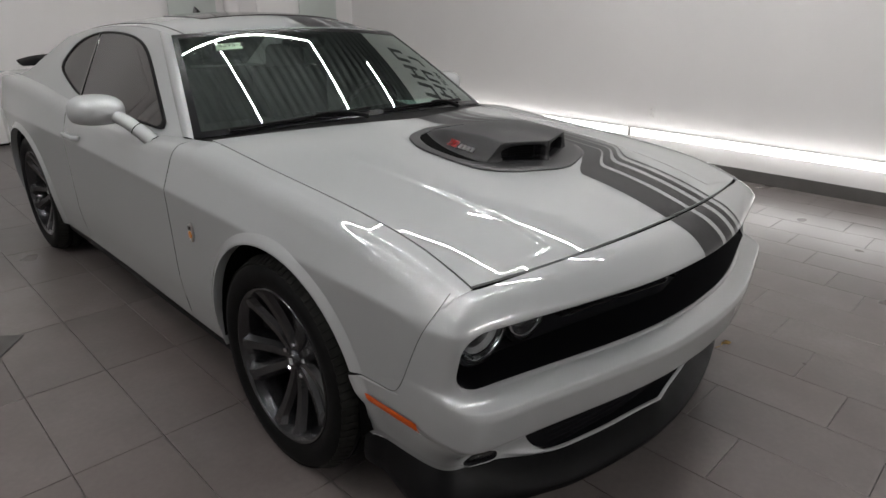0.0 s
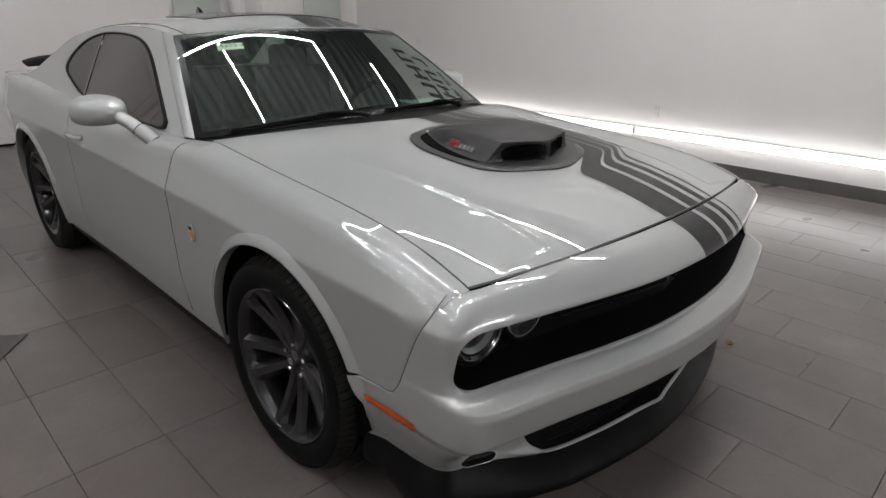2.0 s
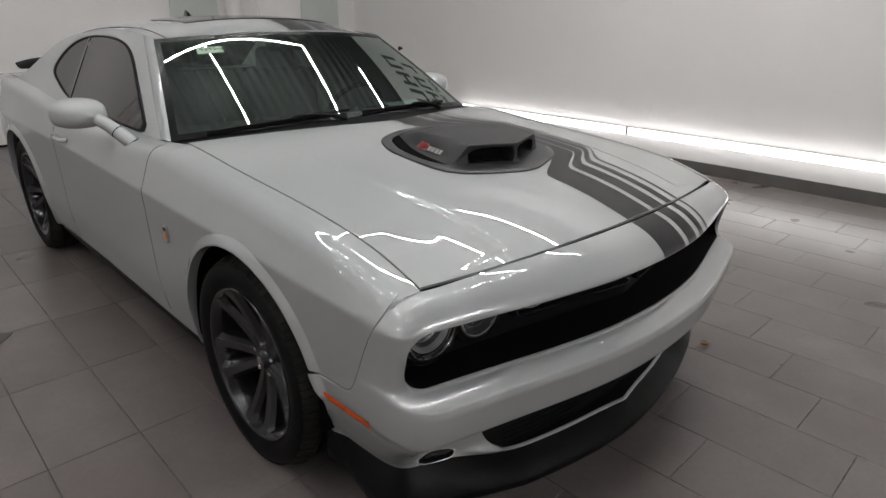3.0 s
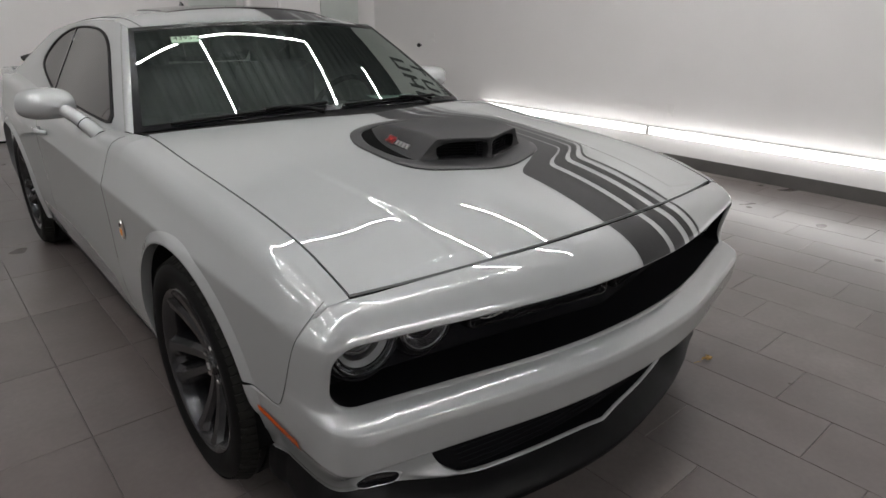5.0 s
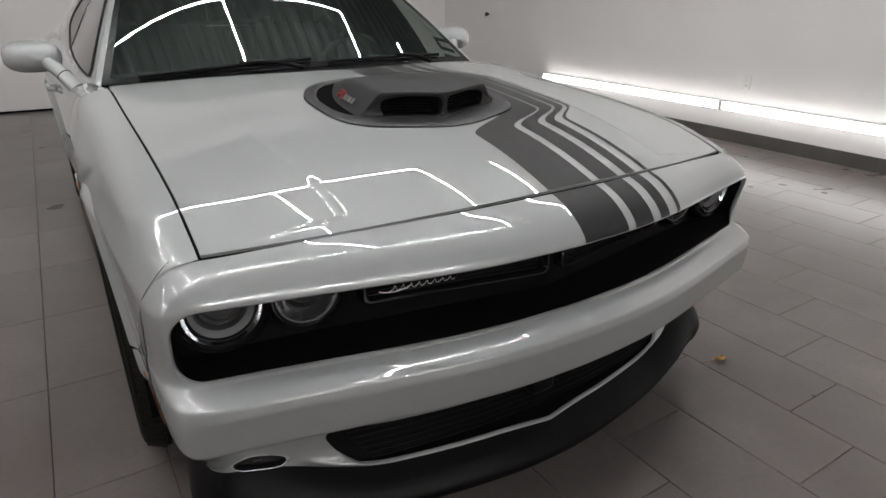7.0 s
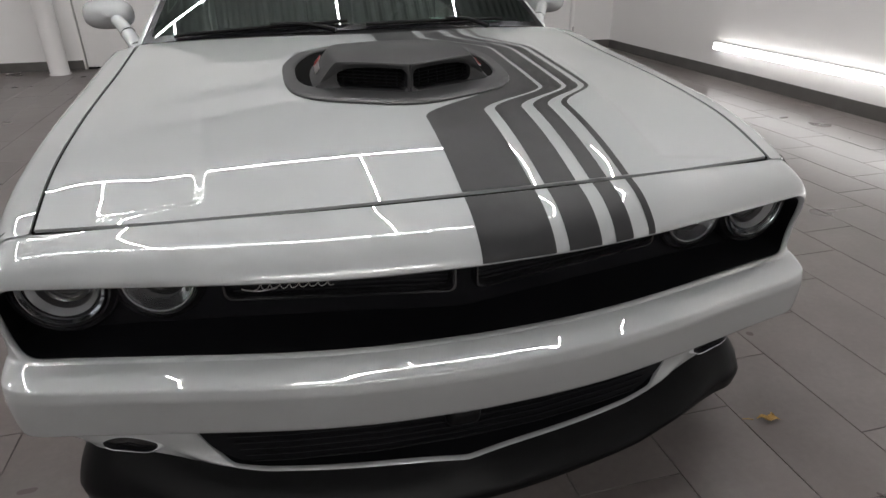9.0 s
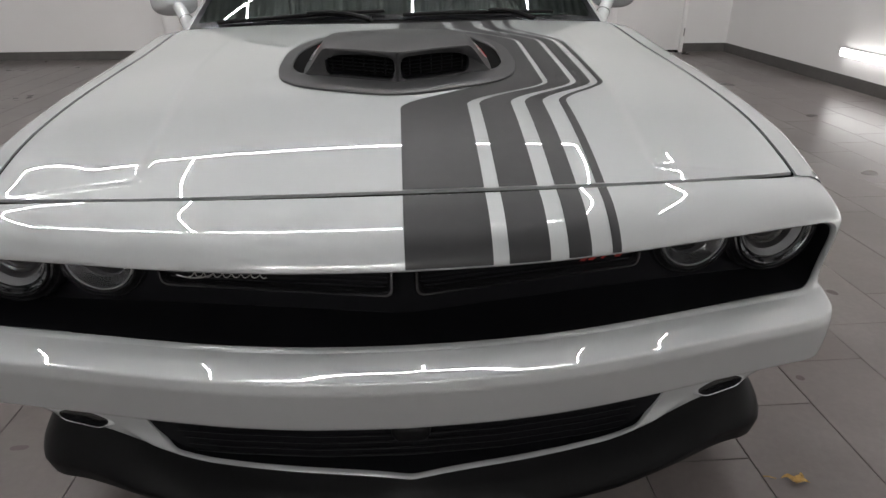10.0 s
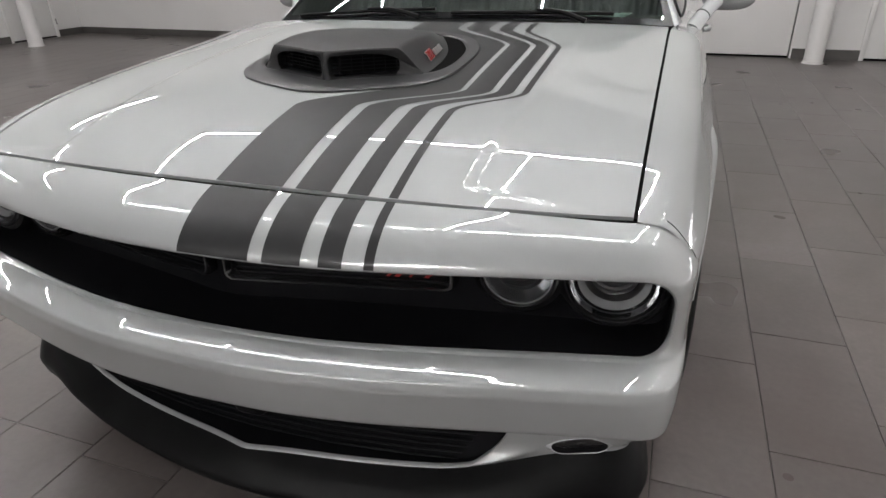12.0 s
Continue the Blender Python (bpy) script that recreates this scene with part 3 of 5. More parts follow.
def low_front(y):
    """Lower edge of the fender: fascia joint, wheel arch, sill."""
    a = abs(y - AXLE_F)
    if y < joint[-1, 1]:
        return float(np.interp(y, joint[:, 1], joint[:, 2])) + 0.005
    if a < ARCH - 0.001:
        z = WHEEL_Z + math.sqrt(ARCH**2 - a * a)
        return max(z, joint[-1, 2] + 0.001) if y < AXLE_F else z
    return float(np.interp(y, [joint[-1, 1], AXLE_F - ARCH], [joint[-1, 2] + 0.005, joint[-1, 2] + 0.001])) if y < AXLE_F else 0.27


def low_rear(y):
    a = abs(y - AXLE_R)
    return WHEEL_Z + math.sqrt(ARCH**2 - a * a) if a < ARCH - 0.001 else 0.27


def side_panel(ys, low, axle, rows=170):
    out = []
    for y in ys:
        x, z = section(y)
        zl = low(y)
        end, mid = (float(np.interp(-h, -z, np.arange(len(z)))) for h in (zl, float(crest_z(y)) - 0.03))
        mid = min(mid, 0.6 * end)
        s = np.concatenate([np.linspace(0, mid, 71)[:-1], np.linspace(mid, end, rows - 60)])
        xr, zr = np.interp(s, np.arange(len(x)), x), np.interp(s, np.arange(len(z)), z)
        if axle is not None:
            xr = xr + lip_out(y, zr, axle)
        yr = 0 * xr + y
        if axle == AXLE_F:
            cut = 0.155 + 0.64 * np.interp(xr, PLAN_X, PLAN_D) + 0.004
            yr = y - np.clip(joint[0, 1] + 0.004 - cut, 0, 1) * (1 - ease(joint[0, 1], joint[0, 1] + 0.16, y))
            zr = zr - (top_z(y) - top_z(yr)) * np.clip(1 - 4 * (top_z(y) - zr), 0, 1)
        col = np.stack([xr, yr, zr], 1)
        turn_in = col[-1] - (0.035, 0, 0)
        out.append(np.vstack([col[:1] - (0.0, 0, 0.018), col, turn_in[None]]))
    return np.array(out)


def arch_steps(axle, a, b, step=0.025):
    """Stations along a panel, close together round the wheel arch."""
    ang = np.linspace(0, math.pi, 111)
    ys = list(axle - (ARCH - 0.0005) * np.cos(ang)) + [axle - ARCH - 0.001, axle + ARCH + 0.001]
    ys += [y for y in np.linspace(a, b, int((b - a) / step)) if min(abs(y - o) for o in ys) > 0.5 * step or y in (a, b)]
    return sorted(y for y in ys if a <= y <= b)


fender_ys = arch_steps(AXLE_F, joint[0, 1] + 0.004, 1.700, 0.010)
fender = grid(side_panel(fender_ys, low_front, AXLE_F))
seam = []
for k in range(0, len(joint)):
    y = joint[k, 1] + 0.002
    sx, sz = section(y)
    seam.append((max(joint[k, 0], float(np.interp(-joint[k, 2], -sz, sx))) + 0.0008, y, joint[k, 2] + 0.0025))
tail_x = joint[-1, 0]
y_arch = AXLE_F - math.sqrt(ARCH**2 - (joint[-1, 2] - WHEEL_Z) ** 2)
for y in np.linspace(joint[-1, 1] + 0.008, y_arch, 24):
    z = low_front(y) - 0.002
    sx, sz = section(y)
    seam.append((max(tail_x, float(np.interp(-z, -sz, sx))) + 0.0010 + float(lip_out(y, z, AXLE_F)), y, z))
seam = np.array(seam)
for _ in range(2):
    n_top = len(seam) - 8
    seam[3:n_top] = np.mean([seam[3 + k:n_top + k] for k in range(-3, 4)], 0)
door_ys = np.linspace(1.706, 2.985, 50)
door_p = side_panel(door_ys, lambda y: 0.27, None)
quarter = grid(side_panel(arch_steps(AXLE_R, 2.991, 4.98), low_rear, AXLE_R))
for flip in (flipped, lambda d: d):
    wing_panel = part("front_fender", flip(fender), paint, car)
    # thin dark bead on the joint, drawn for the gap's shade
    part("gap_bead", flip(tube(seam, 0.0007, 6)), seam_m, wing_panel, "dark bead standing in for the shaded gap between fender and fascia")
    door = part("door", flip(grid(door_p)), paint, car, "silver-grey long coupe door")
    part("rear_quarter", flip(quarter), paint, car)
    part("sill", flip(boxed(0.885, 2.44, 0.245, 0.05, 2.1, 0.07, 0.015)), lipblack, car, "black sill strip")
    grip = tube([(0.958, 2.74, 0.875), (0.985, 2.76, 0.877), (0.988, 2.83, 0.878), (0.985, 2.9, 0.877), (0.958, 2.92, 0.875)], [0.011, 0.013, 0.014, 0.013, 0.011], 10)
    part("door_handle", flip(grip), paint, door)

# wheel wells and underbody
for axle in (AXLE_F, AXLE_R):
    a = np.linspace(-0.12, math.pi + 0.12, 40)[:, None]
    x = np.array([0.55, 0.70, 0.94])[None, :]
    r = ARCH - 0.004
    for s in (-1, 1):
        well_sheet = np.stack([s * x + 0 * a, axle - r * np.cos(a) + 0 * x, WHEEL_Z + r * np.sin(a) + 0 * x], -1)
        part("wheel_liner", grid(well_sheet), inner, car, "black plastic wheel liner")
part("underbody", join(boxed(0, 2.5, 0.30, 1.10, 4.3, 0.20), boxed(0, 0.75, 0.62, 1.1, 0.9, 0.42), boxed(0, 2.4, 0.5, 1.62, 1.9, 0.4), boxed(0, 4.4, 0.6, 1.1, 0.9, 0.5)), inner, car, "dark underbody", smooth=False)
# unseen black sheet added below the hood so its gaps stay dark
under = np.stack([hx, hy, hood_z(hx, hy) - 0.045], -1)[::6, ::6]
under[..., 0] *= 1.02
under[:, 0, 1] -= 0.02
part("gap_backing", grid(under), inner, car, "added black sheet that keeps the hood gaps dark")

# ---- glasshouse ----


SAG = 0.008  # how far the glass bulges between its top and bottom edge


def screen(a, h):
    """The windscreen: a across, h up."""
    bx, by, bz = 0.825 * a, 1.575 + 0.140 * np.abs(a) ** 2.45, 1.034 - 0.035 * a * a
    tx, ty, tz = 0.642 * a, 2.135 + 0.113 * np.abs(a) ** 2.45, 1.394 - 0.030 * a * a
    k = 4 * h * (1 - h)
    return np.stack([bx + (tx - bx) * h + 0 * k, by + (ty - by) * h - SAG * 0.54 * k, bz + (tz - bz) * h + SAG * 0.84 * k], -1)


def flank(y, z):
    """Half width of the cabin's side at a place."""
    up = z - belt_z(y)
    return belt_x(y) - 0.60 * up - 0.10 * up * up


a, h = np.linspace(-1, 1, 80)[:, None], np.linspace(0, 1, 40)[None, :]
glass = part("windscreen", grid(screen(a, h)), windscreen_m, car, "windscreen reflecting ceiling tubes, tint deepened for the cabin's shade")
glass.visible_shadow = False
band = screen(a * 0.995, 0.955 + 0.045 * np.linspace(0, 1, 4)[None, :])
band[..., 2] += 0.0015
part("shade_band", grid(band), ceramic, glass, "black ceramic band")
for s in (-1, 1):
    edge = screen(s * (1 - np.linspace(0.0, 0.034, 4)[:, None]), np.linspace(0, 1, 30)[None, :])
    part("shade_band", grid(edge + (0, -0.0008, 0.0013)), ceramic, glass, "black ceramic band")
foot_band = screen(a * 0.97, np.linspace(0, 0.05, 4)[None, :])
part("shade_band", grid(foot_band + (0, -0.0008, 0.0012)), ceramic, glass, "black ceramic band")

roof_mid = Spline([2.13, 2.3, 2.6, 3.0, 3.3, 3.5], [1.396, 1.440, 1.466, 1.460, 1.434, 1.402])
roof_edge = Spline([2.25, 2.5, 2.9, 3.3, 3.55], [1.362, 1.388, 1.394, 1.366, 1.318])


def roof(a, h):
    y0, y1 = 2.140 + 0.118 * a * a, 3.48 + 0.06 * a * a
    y = y0 + (y1 - y0) * h
    ze = roof_edge(2.253 + (3.54 - 2.253) * h)
    zc = roof_mid(2.14 + (3.48 - 2.14) * h)
    x = flank(y, ze) * a
    return np.stack([x, y, zc + (ze - zc) * np.abs(a) ** 2.4], -1)


top = part("roof", grid(skirted(roof(np.linspace(-1, 1, 80)[:, None], np.linspace(0, 1, 60)[None, :]), 0.02)), paint, car)
for s in (-1, 1):
    p = roof(np.array([s * 0.93]), np.linspace(0.0, 0.98, 50))
    part("roof_seam", tube(p + (0, 0, 0.0004), 0.0022, 6), seam_m, top, "dark roof seam")
for lo, hi, lo2, hi2 in EDGES:
    p = roof(np.linspace(lo, hi, 12)[:, None] / 0.64, np.linspace(0.005, 0.17, 24)[None, :])
    p[..., 2] += 0.0014
    part("stripe", grid(p), stripe_m, top, "charcoal vinyl stripe")
p = roof(np.linspace(-0.66, 0.66, 30)[:, None], np.linspace(0.19, 0.53, 20)[None, :])
p[..., 2] += 0.004
part("sunroof", grid(skirted(p, 0.006)), privacy_m, top, "dark glass sunroof panel")
part("sunroof_frame", grid(np.concatenate([p[:, :1] + (0, -0.012, 0.001), p[:, :1] + (0, 0.004, 0.003)], 1)), gloss_black, top)
fin = [(0, 3.28, 1.445), (0.018, 3.33, 1.447), (-0.018, 3.33, 1.447), (0.018, 3.42, 1.435), (-0.018, 3.42, 1.435), (0, 3.405, 1.500), (0, 3.375, 1.493)]
part("antenna_fin", (fin, [(0, 1, 6), (0, 6, 2), (1, 3, 5, 6), (2, 6, 5, 4), (3, 4, 5)]), gloss_black, car, "black shark-fin antenna", smooth=False)

# pillars and cabin side, side glass in a black surround
PILLAR = Spline([1.0, 1.12, 1.25, 1.38], [1.800, 1.985, 2.195, 2.42])


def side_top(y):
    ys = np.linspace(2.2, 3.5, 40)
    if y < 2.45:
        return float(np.interp(y, PILLAR(np.linspace(0.99, 1.385, 40)), np.linspace(0.99, 1.385, 40)))
    return float(np.interp(y, [2.45, 2.9, 3.3, 3.54, 3.75, 3.95, 4.2], [1.388, 1.394, 1.366, 1.318, 1.215, 1.12, 1.065]))


cols = []
for y in np.concatenate([np.linspace(1.79, 2.5, 30), np.linspace(2.54, 4.38, 46)]):
    z = np.linspace(float(belt_z(y)) - 0.012, max(side_top(y), float(belt_z(y)) - 0.008), 24)
    cols.append(np.stack([flank(y, z), 0 * z + y, z], 1))
cabin_side = grid(np.array(cols))
h = np.linspace(0, 1, 30)
edge0 = screen(np.array(1.0), h)
z2 = 0.995 + (1.375 - 0.995) * h
edge2 = np.stack([flank(PILLAR(z2), z2), PILLAR(z2), z2], 1)
bulge = (edge0 + edge2) / 2 + np.array([0.022, -0.02, 0.016])
s = np.linspace(0, 1, 12)[:, None, None]
pillar = grid((1 - s) ** 2 * edge0 + 2 * s * (1 - s) * bulge + s * s * edge2)

# outline of the side glass in (y, z), rounded at its corners
WINDOW = [(1.915, 1.004), (2.045, 1.088), (2.254, 1.208), (2.44, 1.303), (2.62, 1.348), (2.86, 1.366), (3.12, 1.364), (3.29, 1.33), (3.39, 1.268), (3.44, 1.17), (3.25, 1.105), (3.02, 1.045), (2.7, 1.028), (2.36, 1.018), (2.1, 1.008)]


def smooth_loop(points, n=96, rounds=2):
    p = np.array(points, float)
    for _ in range(rounds):
        q = np.roll(p, -1, 0)
        p = np.stack([0.75 * p + 0.25 * q, 0.25 * p + 0.75 * q], 1).reshape(-1, 2)
    d = np.concatenate([[0], np.cumsum(np.linalg.norm(np.diff(np.vstack([p, p[:1]]), axis=0), axis=1))])
    t = np.linspace(0, d[-1], n, endpoint=False)
    w = np.vstack([p, p[:1]])
    return np.stack([np.interp(t, d, w[:, 0]), np.interp(t, d, w[:, 1])], 1)


loop = smooth_loop(WINDOW)
mid = np.array([2.75, 1.18])


def flank_loop(scale, out):
    p = mid + (loop - mid) * scale
    return np.stack([flank(p[:, 0], p[:, 1]) + out, p[:, 0], p[:, 1]], 1)


pane = grid(np.array([flank_loop(k, 0.003) for k in np.linspace(0.985, 0.001, 12)]).transpose(1, 0, 2), closed_u=True)
surround = grid(np.array([flank_loop(k, o) for k, o in ((1.0, 0.0), (1.0, 0.007), (0.97, 0.009), (0.955, 0.006), (0.955, 0.0))]).transpose(1, 0, 2), closed_u=True)
zz = np.linspace(1.045, 1.358, 12)
yy = 2.985 + 0.42 * (zz - 1.03)
split = grid(np.stack([np.stack([flank(yy, zz) + o, yy + k, zz], 1) for k, o in ((-0.009, 0.003), (-0.008, 0.007), (0.008, 0.007), (0.009, 0.003))]))
for flip in (flipped, lambda d: d):
    body_side = part("cabin_side", flip(cabin_side), paint, car)
    part("windscreen_pillar", flip(pillar), paint, car)
    part("side_window", flip(pane), privacy_m, body_side, "privacy-dark side window")
    part("window_surround", flip(surround), lipblack, body_side, "black window surround")
    part("window_division", flip(split), gloss_black, body_side, "thin black division bar")

# rear screen, decklid, tail: seen edge on, past the cabin
a, h = np.linspace(-1, 1, 30)[:, None], np.linspace(0, 1, 20)[None, :]
rear = np.stack([(0.58 + 0.16 * h) * a, 3.47 + 0.70 * h + 0.03 * a * a, 1.400 - 0.318 * h - 0.045 * a * a * (1 - h)], -1)
part("rear_screen", grid(rear), privacy_m, car, "dark rear screen")
deck = np.stack([(0.80 - 0.03 * h) * a, 4.15 + 0.81 * h + 0 * a, 1.093 - 0.018 * h - 0.03 * a * a], -1)
part("decklid", grid(skirted(deck, 0.04)), paint, car)
tail = np.stack([(0.83 + 0.03 * h) * a, 4.955 + 0.03 * np.sin(h * 3) - 0.05 * a * a, 1.05 - 0.75 * h + 0 * a], -1)
part("rear_bumper", grid(tail), paint, car)
wing = []
for x in np.linspace(-0.70, 0.70, 40):
    e = 1 - 0.55 * (abs(x) / 0.70) ** 6
    c = np.array([(4.80, 1.085), (4.84, 1.122), (4.92, 1.158), (4.97, 1.160), (4.955, 1.135), (4.88, 1.095), (4.80, 1.085)])
    wing.append(np.stack([0 * c[:, 0] + x, c[:, 0], 1.082 + (c[:, 1] - 1.082) * e], 1))
part("rear_spoiler", grid(np.array(wing)), lipblack, car, "matte black rear lip spoiler")

# cabin: dash, seats, wheel behind the dark glass
dash_p = screen(np.linspace(-0.94, 0.94, 30)[:, None], np.linspace(0.0, 0.02, 2)[None, :])
dash = np.concatenate([dash_p[:, :1] + (0, 0.01, -0.012), dash_p[:, :1] * (1, 0, 0) + (0, 1.95, 1.014), dash_p[:, :1] * (1, 0, 0) + (0, 2.02, 0.93), dash_p[:, :1] * (1, 0, 0) + (0, 2.0, 0.6)], 1)
part("dashboard", grid(dash), cabin, car, "black dashboard")
for s in (-1, 1):
    seat = join(boxed(s * 0.38, 2.95, 0.78, 0.5, 0.16, 0.75, 0.06, 3), boxed(s * 0.38, 2.62, 0.52, 0.52, 0.55, 0.16, 0.05, 3), boxed(s * 0.38, 3.0, 1.20, 0.26, 0.09, 0.17, 0.04, 3))
    part("front_seat", seat, cabin, car, "black front bucket seat")
part("cabin_floor", join(boxed(0, 2.9, 0.40, 1.5, 2.2, 0.04), boxed(0, 3.75, 0.75, 1.4, 0.08, 0.7)), cabin, car, smooth=False)
m = Matrix.Translation((0.38, 2.15, 0.95)) @ Matrix.Rotation(radians(90), 4, "Z") @ Matrix.Rotation(radians(-25), 4, "Y")
part("steering_wheel", moved(lathe([(0.185 + 0.014 * math.cos(k * math.pi / 4), 0.014 * math.sin(k * math.pi / 4)) for k in range(9)], 36), m), cabin, car)
m = Matrix.Translation((0.0, 2.18, 1.335))
part("rear_view_mirror", moved(boxed(0, 0, 0, 0.24, 0.04, 0.065, 0.018, 3), m), gloss_black, car)

# cowl and wipers
t = np.linspace(-1, 1, 60)
cow = np.stack([np.stack([0.80 * t, rear_cut(0.80 * t) + k, hood_z(0.80 * t, rear_cut(0.80 * t)) - d], 1) for k, d in ((-0.03, 0.02), (0.02, 0.016), (0.26, 0.012))])
part("cowl_panel", grid(cow), lipblack, car, "black cowl panel")


def wiper(x0, x1, piv):
    a0, a1 = x0 / 0.825, x1 / 0.825
    aa = np.linspace(a0, a1, 14)
    hh = np.linspace(0.022, 0.055, 14)
    blade = screen(aa, hh) + (0, -0.006, 0.010)
    ends = screen(np.array([piv / 0.825, (a0 * 0.45 + a1 * 0.55)]), np.array([-0.03, 0.042])) + (0, -0.012, 0.018)
    arm = np.linspace(ends[0], ends[1], 8)
    arm[:, 2] += 0.012 * np.sin(np.linspace(0, np.pi, 8))
    wp = part("wiper", tube(arm, np.linspace(0.011, 0.006, 8), 8), lipblack, car, "black wiper arm")
    part("wiper_blade", tube(blade, 0.007, 8), lipblack, wp)


wiper(-0.70, -0.05, -0.10)
wiper(0.02, 0.62, 0.52)

# paper on the dash and stock label behind the glass
u, v = np.linspace(0, 1, 14)[:, None], np.linspace(0, 1, 12)[None, :]
page = np.stack([0.375 + 0.240 * u - 0.03 * v + 0.08 * u * v, 1.655 + 0.045 * u + 0.245 * v, 1.022 + 0.004 * np.sin(5 * u + 2 * v) + 0.016 * v * v * (1 - u) + 0 * u], -1)
sheet = thing("paper_sheet", (0.48, 1.77, 1.012), "pale green paper sheet lying on the dashboard", "paper")
part("page", moved(grid(page), Matrix.Translation((-0.48, -1.77, -1.012))), sheet_m, sheet)
aa = np.linspace(-0.765, -0.60, 8)[:, None]
ticket = screen(aa, np.linspace(0.785, 0.855, 4)[None, :]) + (0, -0.001, 0.003)
label_part = part("stock_label", grid(ticket), label_m, car, "pale green stock label behind the windscreen glass")
text = bpy.data.curves.new("number", "FONT")
text.body, text.size, text.extrude, text.align_x, text.align_y = "14395-Z", 0.040, 0.0003, "CENTER", "CENTER"
text.materials.append(ink)
cx = (ticket[3, 1] + ticket[4, 2]) / 2
ex = Vector(ticket[-1, 1] - ticket[0, 1]).normalized()
ey = Vector(ticket[3, -1] - ticket[3, 0]).normalized()
ez = ex.cross(ey).normalized()
num = new("label_number", text)
num.matrix_world = Matrix.Translation(Vector(cx) + ez * 0.006) @ Matrix((ex, ez.cross(ex), ez)).transposed().to_4x4()
num.parent = label_part
tagged(num, "handwritten black stock number")

# ---- hood scoop ----
BEZEL = [(0, 0.540), (0.235, 0.628), (0.300, 0.700), (0.318, 0.80), (0.318, 0.98), (0.255, 1.115), (0.12, 1.165), (0, 1.168)]
HOLE = [(0, 0.645), (0.205, 0.716), (0.258, 0.742), (0.284, 0.81), (0.282, 0.96), (0.222, 1.092), (0.10, 1.134), (0, 1.136)]


def closed(points):
    return points + [(-x, y) for x, y in reversed(points[1:-1])]


def loop_at(points, lift, n=120):
    p = np.array(closed(points), float)
    for k in range(2):
        q = np.roll(p, -1, 0)
        p = np.stack([0.8 * p + 0.2 * q, 0.2 * p + 0.8 * q], 1).reshape(-1, 2)
    d = np.arctan2(p[:, 0], p[:, 1] - 0.86)
    o = np.argsort(d)
    t = np.linspace(-np.pi, np.pi, n, endpoint=False)
    dd = np.concatenate([d[o] - 2 * np.pi, d[o], d[o] + 2 * np.pi])
    xx, yy = np.tile(p[o, 0], 3), np.tile(p[o, 1], 3)
    x, y = np.interp(t, dd, xx), np.interp(t, dd, yy)
    return np.stack([x, y, hood_z(x, y) + lift], 1)


outer_l, hole_l = loop_at(BEZEL, 0), loop_at(HOLE, 0)
scoop = thing("hood_scoop", (0, 0, 0), "matte black shaker hood scoop rising through the hood", "")
scoop.parent = car
up = np.array([0, 0, 1.0])
rows = [outer_l + up * 0.0005, outer_l + up * 0.005]
rows += [outer_l + (hole_l - outer_l) * k + up * 0.007 for k in (0.04, 0.35, 0.7, 0.93)]
rows += [hole_l + up * 0.005, hole_l - up * 0.02]
part("bezel", grid(np.array(rows).transpose(1, 0, 2), closed_u=True), satin, scoop, "flat satin black surround", face=(0, 0, 1))
# black sheet just above the unbroken hood; its black is the opening's shade
part("well_sheet", grid(np.array([hole_l + up * 0.003, hole_l + (hole_l.mean(0) - hole_l) * 0.5 + up * 0.0035, hole_l + (hole_l.mean(0) - hole_l) * 0.99 + up * 0.004]).transpose(1, 0, 2), closed_u=True), inner, scoop, "black sheet standing in for the shaded gap round the scoop")

dome_h = Spline([0.60, 0.68, 0.78, 0.9, 1.02, 1.10], [0.068, 0.074, 0.075, 0.062, 0.038, 0.013])
dome_w = Spline([0.60, 0.70, 0.80, 0.95, 1.10], [0.228, 0.240, 0.246, 0.226, 0.160])


def nose_y(x):
    return 0.632 + 0.40 * np.sqrt(x * x + 0.0002)


def dome_point(c, b):
    """c from -1 to 1 over the dome, b from its face back."""
    s = np.sign(c)
    ac = np.abs(c)
    flat = 0.62
    side = np.clip((ac - flat) / (1 - flat), 0, 1)
    xr = np.where(ac < flat, ac / flat * 0.75, 0.75 + 0.25 * side)
    prof = np.where(ac < flat, 1 - 0.06 * (ac / flat) ** 2, 0.94 * (1 - ease(0, 1, side) * 0.55 - 0.45 * side))
    x = s * xr * 0.212
    y = nose_y(x) + 0.012 * (1 - prof) + b * (1.10 - nose_y(x))
    x = x * dome_w(y) / 0.212
    zb = hood_z(x, y) + 0.004
    return np.stack([x, y, zb + dome_h(y) * prof], -1)


c, b = np.linspace(-1, 1, 61)[:, None], np.linspace(0, 1, 40)[None, :]
part("cover", grid(dome_point(c + 0 * b, b + 0 * c)), matte, scoop, "matte black domed cover", face=(0, 0, 1))
